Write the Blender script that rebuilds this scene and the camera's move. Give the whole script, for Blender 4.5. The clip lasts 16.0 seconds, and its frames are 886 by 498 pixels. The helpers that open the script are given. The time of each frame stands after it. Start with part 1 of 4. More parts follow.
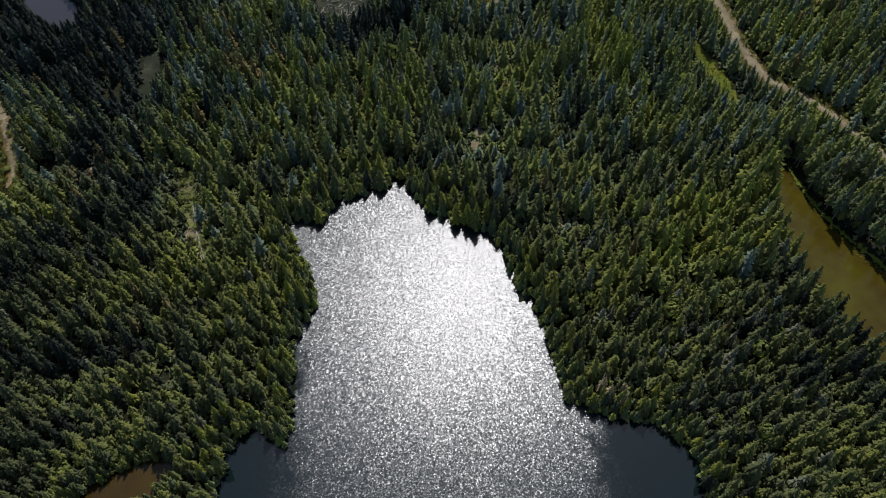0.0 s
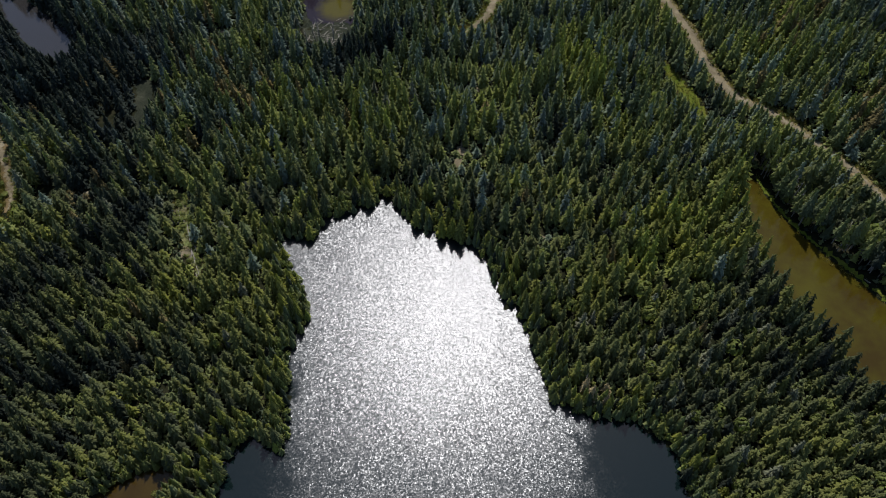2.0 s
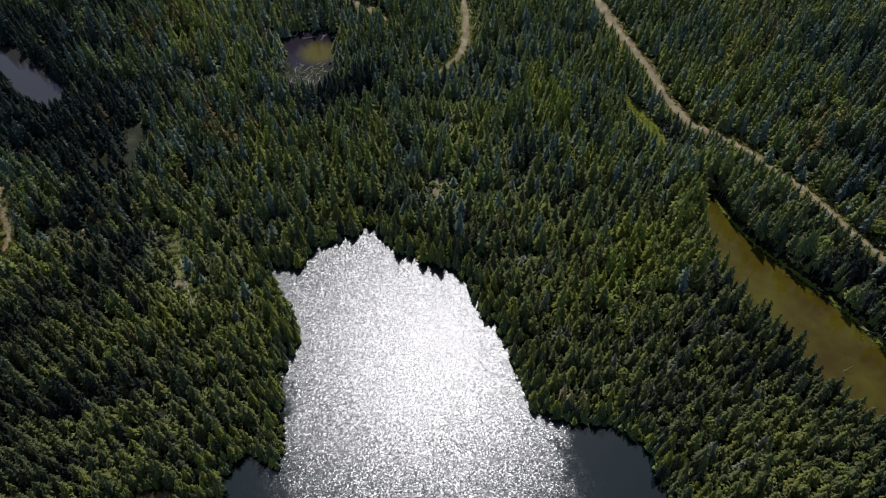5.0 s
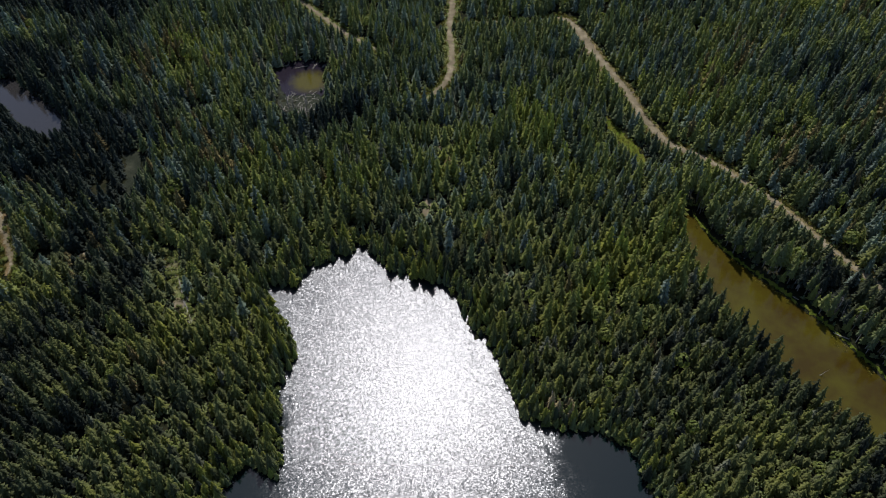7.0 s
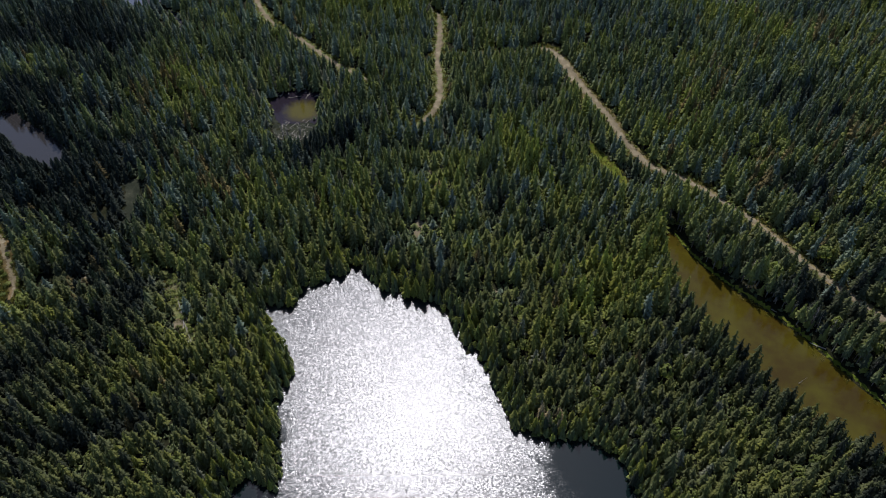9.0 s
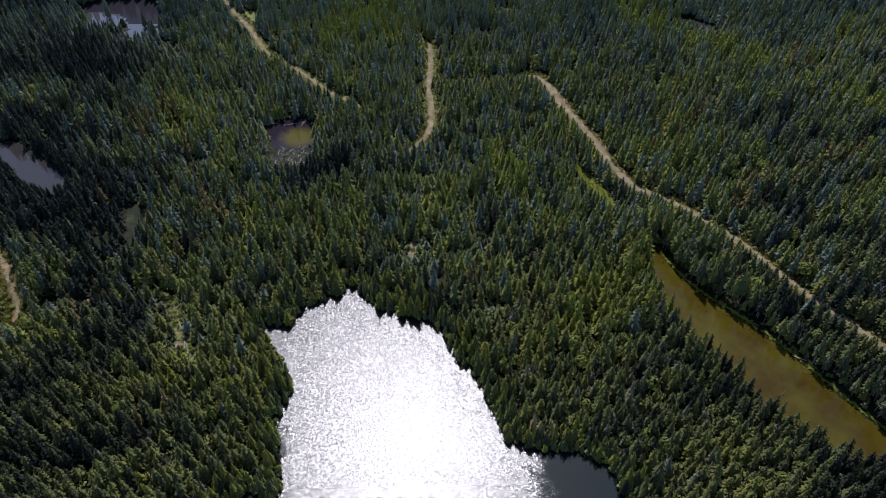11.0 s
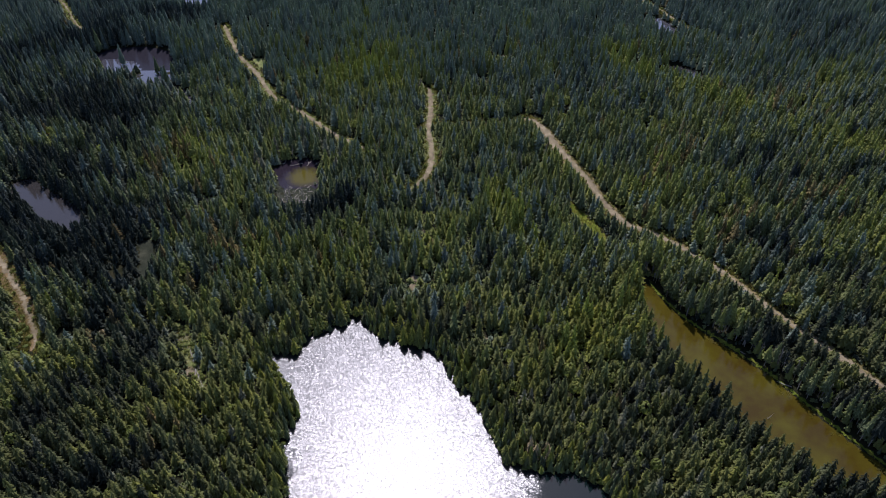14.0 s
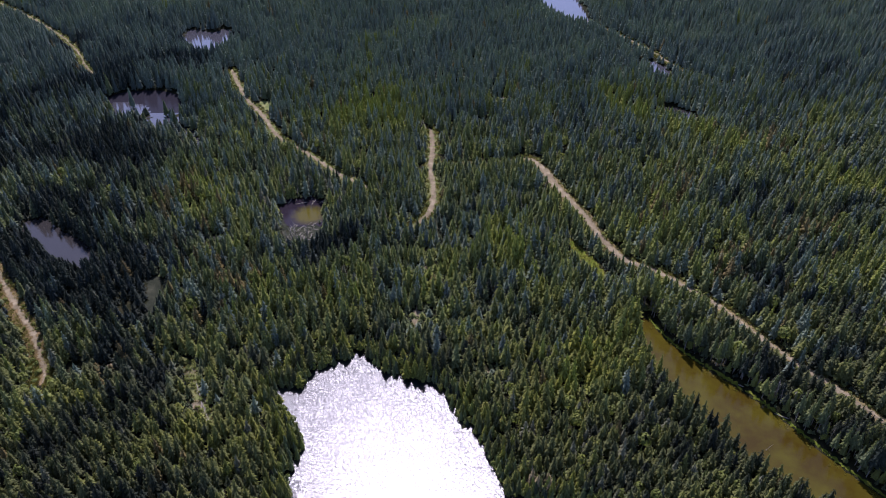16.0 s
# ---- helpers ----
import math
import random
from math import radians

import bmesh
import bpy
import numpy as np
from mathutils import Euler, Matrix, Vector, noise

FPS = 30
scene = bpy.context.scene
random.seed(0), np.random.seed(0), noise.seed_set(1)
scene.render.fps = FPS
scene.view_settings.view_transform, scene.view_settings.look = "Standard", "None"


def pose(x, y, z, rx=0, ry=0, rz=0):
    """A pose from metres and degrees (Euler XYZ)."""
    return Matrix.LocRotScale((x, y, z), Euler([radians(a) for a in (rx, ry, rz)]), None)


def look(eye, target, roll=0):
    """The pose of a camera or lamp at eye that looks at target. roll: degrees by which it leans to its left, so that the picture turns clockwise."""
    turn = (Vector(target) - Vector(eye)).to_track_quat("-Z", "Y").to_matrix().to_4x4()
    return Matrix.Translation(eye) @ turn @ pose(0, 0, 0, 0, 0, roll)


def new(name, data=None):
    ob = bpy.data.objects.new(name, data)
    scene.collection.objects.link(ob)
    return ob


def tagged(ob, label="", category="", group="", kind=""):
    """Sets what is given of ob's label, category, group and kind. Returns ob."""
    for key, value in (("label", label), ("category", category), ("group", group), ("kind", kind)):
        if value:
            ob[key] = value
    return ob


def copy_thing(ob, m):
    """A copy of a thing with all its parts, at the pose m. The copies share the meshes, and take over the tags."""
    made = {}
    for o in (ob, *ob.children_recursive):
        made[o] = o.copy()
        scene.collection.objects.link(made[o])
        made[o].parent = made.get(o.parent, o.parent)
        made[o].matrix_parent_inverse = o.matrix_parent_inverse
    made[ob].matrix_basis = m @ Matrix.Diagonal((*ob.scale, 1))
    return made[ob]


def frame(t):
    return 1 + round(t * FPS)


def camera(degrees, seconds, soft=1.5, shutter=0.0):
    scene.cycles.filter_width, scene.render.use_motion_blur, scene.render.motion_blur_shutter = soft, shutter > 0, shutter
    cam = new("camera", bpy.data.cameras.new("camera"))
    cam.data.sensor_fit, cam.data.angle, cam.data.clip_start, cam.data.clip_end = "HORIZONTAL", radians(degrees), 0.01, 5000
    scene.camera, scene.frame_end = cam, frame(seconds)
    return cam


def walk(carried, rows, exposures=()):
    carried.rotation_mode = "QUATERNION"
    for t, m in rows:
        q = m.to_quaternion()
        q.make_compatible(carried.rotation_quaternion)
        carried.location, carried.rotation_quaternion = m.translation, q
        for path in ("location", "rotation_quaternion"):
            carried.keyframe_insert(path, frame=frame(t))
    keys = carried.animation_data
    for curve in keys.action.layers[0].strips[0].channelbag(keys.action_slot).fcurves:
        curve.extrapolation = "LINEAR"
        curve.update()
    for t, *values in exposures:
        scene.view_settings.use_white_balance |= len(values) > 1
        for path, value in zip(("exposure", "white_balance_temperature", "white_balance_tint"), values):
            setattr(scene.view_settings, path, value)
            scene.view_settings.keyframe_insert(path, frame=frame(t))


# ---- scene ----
cam = camera(60.6, 16.0, soft=0.95)
PATH = [
    (0, (0.66, 0.80, 149.01), (-5.94, 56.11, 65.96), -0.79),
    (0.5, (0.78, -1.01, 149.97), (-5.40, 55.15, 67.46), -0.71),
    (1, (0.89, -3.02, 150.91), (-4.88, 53.99, 68.95), -0.61),
    (1.5, (0.89, -4.88, 151.93), (-4.44, 52.93, 70.52), -0.50),
    (2, (0.82, -6.64, 153.03), (-3.98, 51.93, 72.11), -0.34),
    (2.5, (0.71, -8.49, 154.06), (-3.60, 50.89, 73.72), -0.28),
    (3, (0.72, -10.49, 154.98), (-3.14, 49.76, 75.26), -0.18),
    (3.5, (0.66, -12.38, 155.99), (-2.69, 48.70, 76.88), -0.10),
    (4, (0.67, -14.21, 156.86), (-2.24, 47.67, 78.36), -0.04),
    (6.5, (0.48, -23.48, 161.52), (-0.55, 42.15, 86.08), 0.11),
    (7, (0.52, -25.33, 162.29), (-0.22, 41.08, 87.53), 0.06),
    (7.5, (0.54, -27.35, 163.24), (0.13, 39.88, 89.21), 0.06),
    (8, (0.59, -29.37, 163.90), (0.48, 38.67, 90.62), 0.04),
    (8.5, (0.34, -31.29, 164.56), (0.60, 37.55, 92.03), 0.14),
    (9, (0.11, -33.12, 165.59), (0.74, 36.37, 93.68), 0.17),
    (11.5, (-0.67, -41.77, 169.85), (1.32, 30.98, 101.26), 0.27),
    (12, (-0.83, -43.70, 170.60), (1.28, 29.74, 102.77), 0.28),
    (12.5, (-1.00, -45.37, 171.46), (1.13, 28.70, 104.31), 0.27),
    (13, (-1.05, -47.18, 172.27), (1.05, 27.56, 105.86), 0.27),
    (13.5, (-1.32, -48.86, 173.18), (0.83, 26.48, 107.46), 0.31),
    (14, (-1.51, -50.62, 173.94), (0.65, 25.37, 108.98), 0.34),
    (14.5, (-1.67, -52.17, 174.54), (0.49, 24.52, 110.41), 0.33),
    (15, (-1.83, -53.55, 175.13), (0.34, 23.96, 111.99), 0.30),
    (15.5, (-1.89, -55.08, 175.53), (0.24, 23.37, 113.55), 0.21),
    (16, (-1.96, -56.21, 176.03), (0.14, 23.22, 115.31), 0.13),
]
EXPOSURES = [(0.0, 0.90, 6180, 12), (9.0, 0.98, 6050, 16), (11.5, 1.17, 5950, 20), (14.5, 1.31, 5880, 27), (16.0, 1.53, 5800, 34)]
walk(cam, [(t, look(eye, target, roll)) for t, eye, target, roll in PATH], EXPOSURES)

# ---- daylight: a high sun ahead of the camera, clear sky ----
SUN_UP, SUN_LEFT = 58.2, 2.6          # degrees above the horizon, and left of +y
sky_world = bpy.data.worlds.new("sky")
scene.world = sky_world
sky_world.use_nodes = True
sky = sky_world.node_tree.nodes.new("ShaderNodeTexSky")
sky.sky_type, sky.sun_disc = "NISHITA", False
sky.sun_elevation, sky.sun_rotation = radians(SUN_UP), radians(-SUN_LEFT)
sky.air_density, sky.dust_density, sky.ozone_density = 0.9, 1.0, 1.2
backdrop = sky_world.node_tree.nodes["Background"]
backdrop.inputs["Strength"].default_value = 0.12
sky_world.node_tree.links.new(sky.outputs["Color"], backdrop.inputs["Color"])
sun_data = bpy.data.lights.new("sun", "SUN")
sun_data.energy, sun_data.angle, sun_data.color = 4.5, radians(0.53), (1.0, 0.965, 0.92)
sun = new("sun", sun_data)
a, e = radians(SUN_LEFT), radians(SUN_UP)
to_sun = Vector((-math.sin(a) * math.cos(e), math.cos(a) * math.cos(e), math.sin(e)))
sun.matrix_basis = look(to_sun * 400, (0, 0, 0))

# ---- materials ----
def material(name):
    m = bpy.data.materials.new(name)
    m.use_nodes = True
    n = m.node_tree.nodes
    return m, n, m.node_tree.links, n["Principled BSDF"], n["Material Output"]


def noise_node(n, l, scale, detail=3.0, rough=0.55, vector=None):
    tex = n.new("ShaderNodeTexNoise")
    tex.inputs["Scale"].default_value, tex.inputs["Detail"].default_value = scale, detail
    tex.inputs["Roughness"].default_value = rough
    l.new(vector or n.new("ShaderNodeNewGeometry").outputs["Position"], tex.inputs["Vector"])
    return tex


def ramp_node(n, l, fac, stops):
    r = n.new("ShaderNodeValToRGB")
    while len(r.color_ramp.elements) < len(stops):
        r.color_ramp.elements.new(0.5)
    for el, (at, col) in zip(r.color_ramp.elements, stops):
        el.position, el.color = at, (*col, 1)
    l.new(fac, r.inputs["Fac"])
    return r


def mixed(n, l, fac, a, b, how="MIX"):
    m = n.new("ShaderNodeMix")
    m.data_type, m.blend_type = "RGBA", how
    for socket, value in ((m.inputs[0], fac), (m.inputs[6], a), (m.inputs[7], b)):
        if isinstance(value, (int, float)):
            socket.default_value = value
        elif isinstance(value, tuple):
            socket.default_value = (*value, 1)
        else:
            l.new(value, socket)
    return m.outputs[2]


def bumped(n, l, height, target, distance, strength=1.0):
    b = n.new("ShaderNodeBump")
    b.inputs["Strength"].default_value, b.inputs["Distance"].default_value = strength, distance
    l.new(height, b.inputs["Height"])
    l.new(b.outputs["Normal"], target.inputs["Normal"])
    return b


def ground_like(name, stops, scale, fine, relief, rough=0.95):
    """Earth, gravel, grass: two sizes of mottling and a fine relief."""
    m, n, l, p, out = material(name)
    big, small = noise_node(n, l, scale, 5), noise_node(n, l, fine, 4, 0.7)
    r = ramp_node(n, l, big.outputs["Fac"], stops)
    grain = ramp_node(n, l, small.outputs["Fac"], [(0.3, (0.55, 0.55, 0.55)), (0.7, (1.3, 1.3, 1.3))])
    l.new(mixed(n, l, 1.0, r.outputs["Color"], grain.outputs["Color"], "MULTIPLY"), p.inputs["Base Color"])
    p.inputs["Roughness"].default_value = rough
    p.inputs["Specular IOR Level"].default_value = 0.03
    bumped(n, l, small.outputs["Fac"], p, relief)
    return m


def foliage(name, stops, source, through_leaf=0.45):
    """Needles or leaves: the hue runs along stops from tree to tree, with a finer variation inside each crown."""
    m, n, l, p, out = material(name)
    if source == "object":
        value = n.new("ShaderNodeObjectInfo").outputs["Random"]
    else:
        attribute = n.new("ShaderNodeAttribute")
        attribute.attribute_name = "tint"
        value = attribute.outputs["Fac"]
    r = ramp_node(n, l, value, stops)
    small = noise_node(n, l, 1.6, 4, 0.7)
    grain = ramp_node(n, l, small.outputs["Fac"], [(0.3, (0.72, 0.76, 0.8)), (0.5, (1, 1, 1)), (0.72, (1.24, 1.22, 1.06))])
    col = mixed(n, l, 1.0, r.outputs["Color"], grain.outputs["Color"], "MULTIPLY")
    l.new(col, p.inputs["Base Color"])
    p.inputs["Roughness"].default_value, p.inputs["Specular IOR Level"].default_value = 0.6, 0.05
    t = n.new("ShaderNodeBsdfTranslucent")
    l.new(mixed(n, l, 1.0, col, (1.36, 1.5, 0.95), "MULTIPLY"), t.inputs["Color"])
    mix = n.new("ShaderNodeMixShader")
    mix.inputs["Fac"].default_value = through_leaf
    l.new(p.outputs["BSDF"], mix.inputs[1])
    l.new(t.outputs["BSDF"], mix.inputs[2])
    l.new(mix.outputs["Shader"], out.inputs["Surface"])
    return m


def water(name, deep, ripple, rough, murk=None, calm=None, length=0.26, gloss=0.5, weed_at=None, fetch=None, band=(0.34, 0.66), facets=False):
    """Open water. ripple: relief of the wavelets, or with facets their steepness; murk: a weedy second colour; calm: plan circles (x, y, r) sheltered from the wind."""
    m, n, l, p, out = material(name)
    p.inputs["IOR"].default_value, p.inputs["Specular IOR Level"].default_value = 1.34, gloss
    p.inputs["Roughness"].default_value = rough
    p.inputs["Base Color"].default_value = (*deep, 1)
    if murk:
        big = noise_node(n, l, 0.07, 6, 0.66)
        shade = big.outputs["Fac"]
        if weed_at:
            x, y, reach = weed_at
            away = n.new("ShaderNodeVectorMath")
            away.operation = "DISTANCE"
            away.inputs[1].default_value = (x, y, 0)
            l.new(n.new("ShaderNodeNewGeometry").outputs["Position"], away.inputs[0])
            near = n.new("ShaderNodeMapRange")
            near.inputs["From Min"].default_value, near.inputs["From Max"].default_value = reach * 1.6, 0.0
            l.new(away.outputs["Value"], near.inputs["Value"])
            grain = noise_node(n, l, 0.5, 5, 0.7)
            both = n.new("ShaderNodeMath")
            both.operation = "MULTIPLY_ADD"
            both.inputs[1].default_value = 0.5
            l.new(grain.outputs["Fac"], both.inputs[0])
            l.new(near.outputs["Result"], both.inputs[2])
            half = n.new("ShaderNodeMath")
            half.operation = "MULTIPLY"
            half.inputs[1].default_value = 0.75
            l.new(both.outputs[0], half.inputs[0])
            shade = half.outputs[0]
        r = ramp_node(n, l, shade, [(band[0], deep), (band[1], murk)])
        l.new(r.outputs["Color"], p.inputs["Base Color"])
    if facets:
        height = n.new("ShaderNodeValue").outputs[0]
        height.default_value = ripple
    else:
        wave = noise_node(n, l, 1 / length, 1.0, 0.5)
        chop = noise_node(n, l, 0.62 / length, 0, 0.5)
        add = n.new("ShaderNodeMath")
        add.operation = "ADD"
        l.new(wave.outputs["Fac"], add.inputs[0])
        l.new(chop.outputs["Fac"], add.inputs[1])
        height = add.outputs[0]
    dull = None
    if fetch:
        apart = n.new("ShaderNodeSeparateXYZ")
        l.new(n.new("ShaderNodeNewGeometry").outputs["Position"], apart.inputs[0])
        blow = n.new("ShaderNodeMapRange")
        for socket, value in zip(("From Min", "From Max", "To Min", "To Max"), fetch):
            blow.inputs[socket].default_value = value
        l.new(apart.outputs["Y"], blow.inputs["Value"])
        more, rougher = n.new("ShaderNodeMath"), n.new("ShaderNodeMath")
        more.operation = rougher.operation = "MULTIPLY"
        rougher.inputs[1].default_value = rough
        l.new(height, more.inputs[0])
        l.new(blow.outputs["Result"], more.inputs[1])
        l.new(blow.outputs["Result"], rougher.inputs[0])
        height, dull = more.outputs[0], rougher.outputs[0]
    for x, y, r in calm or ():
        near = n.new("ShaderNodeVectorMath")
        near.operation = "DISTANCE"
        near.inputs[1].default_value = (x, y, 0)
        gust = noise_node(n, l, 0.22, 4, 0.6)
        shift = n.new("ShaderNodeVectorMath")
        shift.operation = "MULTIPLY_ADD"
        shift.inputs[1].default_value, shift.inputs[2].default_value = (15, 15, 0), (-7.5, -7.5, 0)
        l.new(gust.outputs["Color"], shift.inputs[0])
        bent = n.new("ShaderNodeVectorMath")
        l.new(n.new("ShaderNodeNewGeometry").outputs["Position"], bent.inputs[0])
        l.new(shift.outputs["Vector"], bent.inputs[1])
        l.new(bent.outputs["Vector"], near.inputs[0])
        fade = n.new("ShaderNodeMapRange")
        fade.inputs["From Min"].default_value, fade.inputs["From Max"].default_value = r * 0.7, r * 1.95
        fade.inputs["To Min"].default_value = 0.12
        l.new(near.outputs["Value"], fade.inputs["Value"])
        times = n.new("ShaderNodeMath")
        times.operation = "MULTIPLY"
        l.new(height, times.inputs[0])
        l.new(fade.outputs["Result"], times.inputs[1])
        height = times.outputs[0]
        flat = n.new("ShaderNodeMath")
        flat.operation = "MULTIPLY"
        flat.inputs[0].default_value = rough
        less = n.new("ShaderNodeMath")
        less.operation = "POWER"
        less.inputs[1].default_value = 1.3
        l.new(fade.outputs["Result"], less.inputs[0])
        l.new(less.outputs[0], flat.inputs[1])
        if dull:
            l.new(dull, flat.inputs[0])
        dull = flat.outputs[0]
    if dull:
        l.new(dull, p.inputs["Roughness"])
    if facets:
        lean = None
        for size in (length, length * 0.62):
            cell = n.new("ShaderNodeTexVoronoi")
            cell.inputs["Scale"].default_value = 1 / size
            l.new(n.new("ShaderNodeNewGeometry").outputs["Position"], cell.inputs["Vector"])
            tilt = n.new("ShaderNodeVectorMath")
            tilt.operation = "SUBTRACT"
            tilt.inputs[1].default_value = (0.5, 0.5, 0.5)
            l.new(cell.outputs["Color"], tilt.inputs[0])
            if lean:
                both = n.new("ShaderNodeVectorMath")
                l.new(lean, both.inputs[0])
                l.new(tilt.outputs["Vector"], both.inputs[1])
                lean = both.outputs["Vector"]
            else:
                lean = tilt.outputs["Vector"]
        steep, level, upright, unit = (n.new("ShaderNodeVectorMath") for k in range(4))
        steep.operation, level.operation, unit.operation = "SCALE", "MULTIPLY", "NORMALIZE"
        l.new(lean, steep.inputs[0])
        l.new(height, steep.inputs["Scale"])
        l.new(steep.outputs["Vector"], level.inputs[0])
        level.inputs[1].default_value = (1, 1, 0)
        l.new(level.outputs["Vector"], upright.inputs[0])
        upright.inputs[1].default_value = (0, 0, 1)
        l.new(upright.outputs["Vector"], unit.inputs[0])
        l.new(unit.outputs["Vector"], p.inputs["Normal"])
    else:
        bumped(n, l, height, p, ripple)
    return m


# floor tones are near black, with the shade under the trees put in
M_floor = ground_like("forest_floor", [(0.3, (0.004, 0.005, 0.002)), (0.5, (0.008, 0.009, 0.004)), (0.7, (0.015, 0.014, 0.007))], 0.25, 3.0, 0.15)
M_gravel = ground_like("gravel", [(0.3, (0.060, 0.049, 0.029)), (0.55, (0.098, 0.081, 0.050)), (0.75, (0.142, 0.119, 0.078))], 0.35, 6.0, 0.03)
M_grass = ground_like("dry_grass", [(0.3, (0.040, 0.052, 0.016)), (0.5, (0.070, 0.079, 0.027)), (0.7, (0.105, 0.100, 0.045))], 0.3, 4.0, 0.12)
M_sand = ground_like("bare_earth", [(0.3, (0.034, 0.026, 0.011)), (0.5, (0.060, 0.043, 0.018)), (0.7, (0.095, 0.068, 0.034))], 0.2, 3.0, 0.10)
M_straw = ground_like("straw_and_earth", [(0.3, (0.044, 0.040, 0.016)), (0.5, (0.082, 0.066, 0.029)), (0.7, (0.128, 0.096, 0.050))], 0.3, 4.0, 0.12)
M_meadow = ground_like("bog_meadow", [(0.3, (0.009, 0.011, 0.007)), (0.5, (0.014, 0.016, 0.010)), (0.7, (0.024, 0.025, 0.016))], 0.25, 3.0, 0.12)
# stop 0 also serves the patches that have shadow painted into their needles
NEEDLE = [(0.0, (0.022, 0.028, 0.021)), (0.2, (0.077, 0.093, 0.047)), (0.55, (0.128, 0.140, 0.042)), (0.85, (0.154, 0.170, 0.036)), (1.0, (0.163, 0.182, 0.037))]
# paler, bluer needle tones that carry the haze of distance in their colour
HAZE_NEEDLE = [(0.0, (0.022, 0.029, 0.026)), (0.2, (0.092, 0.115, 0.094)), (0.55, (0.127, 0.153, 0.102)), (0.85, (0.142, 0.168, 0.062)), (1.0, (0.155, 0.18, 0.05))]
LEAF = [(0.0, (0.064, 0.080, 0.022)), (1.0, (0.108, 0.114, 0.030))]
M_needle = foliage("needles", NEEDLE, "tree")
STOUT = [(0.0, (0.020, 0.024, 0.017)), (0.2, (0.066, 0.073, 0.032)), (0.55, (0.108, 0.113, 0.031)), (0.85, (0.134, 0.138, 0.027)), (1.0, (0.150, 0.150, 0.028))]
M_stout = foliage("olive_needles", STOUT, "tree")
M_haze_needle = foliage("haze_tinted_needles", HAZE_NEEDLE, "tree")
M_needle_one = foliage("needles_shore", STOUT[:4], "object")
M_leaf = foliage("leaves", LEAF, "tree", 0.4)
M_red = foliage("dead_needles", [(0.0, (0.15, 0.115, 0.055)), (1.0, (0.21, 0.165, 0.085))], "object", 0.15)
M_grey = foliage("fading_needles", [(0.0, (0.070, 0.077, 0.048)), (0.6, (0.100, 0.100, 0.062)), (1.0, (0.125, 0.110, 0.065))], "tree", 0.2)
M_rust = foliage("rusty_needles", [(0.0, (0.062, 0.050, 0.022)), (0.5, (0.112, 0.090, 0.036)), (1.0, (0.160, 0.122, 0.046))], "tree", 0.3)
M_bark = ground_like("bark", [(0.3, (0.05, 0.04, 0.03)), (0.7, (0.11, 0.09, 0.07))], 1.5, 9.0, 0.04)
M_dead = ground_like("weathered_wood", [(0.3, (0.098, 0.088, 0.070)), (0.7, (0.205, 0.188, 0.158))], 1.5, 9.0, 0.03)
M_lake = water("lake_water", (0.002, 0.0045, 0.0045), 0.104, 0.245, calm=[(49.5, 43, 14.5), (37, 57, 7.5), (-55, 43, 12), (-47, 66, 6)], length=0.27, gloss=0.385, fetch=(0, 112, 1.0, 1.25), facets=True)
M_pond = water("pond_water", (0.0125, 0.0118, 0.0112), 0.006, 0.08, gloss=0.32)
M_bog = water("bog_water", (0.0083, 0.0066, 0.0091), 0.006, 0.10, murk=(0.030, 0.026, 0.004), weed_at=(-49.5, 198, 6.2), gloss=0.12)
M_pale = water("pale_water", (0.020, 0.020, 0.023), 0.004, 0.06, gloss=0.65)
M_peat = water("peat_water", (0.009, 0.0085, 0.0105), 0.006, 0.12, gloss=0.03)
M_brown = water("brown_water", (0.014, 0.008, 0.002), 0.006, 0.10, murk=(0.024, 0.016, 0.003), gloss=0.2)
M_lawn = ground_like("green_grass", [(0.3, (0.030, 0.042, 0.004)), (0.5, (0.050, 0.062, 0.008)), (0.7, (0.075, 0.074, 0.012))], 0.3, 4.0, 0.12)
M_olive = water("weedy_water", (0.0175, 0.0118, 0.0018), 0.006, 0.10, murk=(0.0285, 0.0248, 0.0025), gloss=0.14, band=(0.38, 0.64))


# ---- plan: outlines in metres, x to the right of the first view, y ahead ----
def curve(points, closed, per=8):
    """A smooth line through the points of a plan."""
    p = np.array(points, float)
    n = len(p)
    out = []
    for i in range(n if closed else n - 1):
        q = [p[(i + k) % n] if closed else p[min(max(i + k, 0), n - 1)] for k in (-1, 0, 1, 2)]
        for t in np.arange(per) / per:
            out.append(0.5 * (2 * q[1] + (q[2] - q[0]) * t + (2 * q[0] - 5 * q[1] + 4 * q[2] - q[3]) * t**2 + (3 * q[1] - q[0] - 3 * q[2] + q[3]) * t**3))
    if not closed:
        out.append(p[-1])
    return np.array(out)


def line_distance(xy, line, closed):
    best = np.full(len(xy), 1e9)
    ends = np.roll(line, -1, 0) if closed else line[1:]
    for a, b in zip(line, ends):
        d = b - a
        t = np.clip(((xy - a) @ d) / max(d @ d, 1e-9), 0, 1)
        best = np.minimum(best, np.hypot(*(xy - a - t[:, None] * d).T))
    return best


def shore_distance(xy, line):
    """Metres outside (+) or inside (-) a closed outline."""
    inside = np.zeros(len(xy), bool)
    x, y = xy.T
    for (ax, ay), (bx, by) in zip(line, np.roll(line, -1, 0)):
        if ay != by:
            inside ^= ((ay > y) != (by > y)) & (x < (bx - ax) * (y - ay) / (by - ay) + ax)
    d = line_distance(xy, line, True)
    return np.where(inside, -d, d)


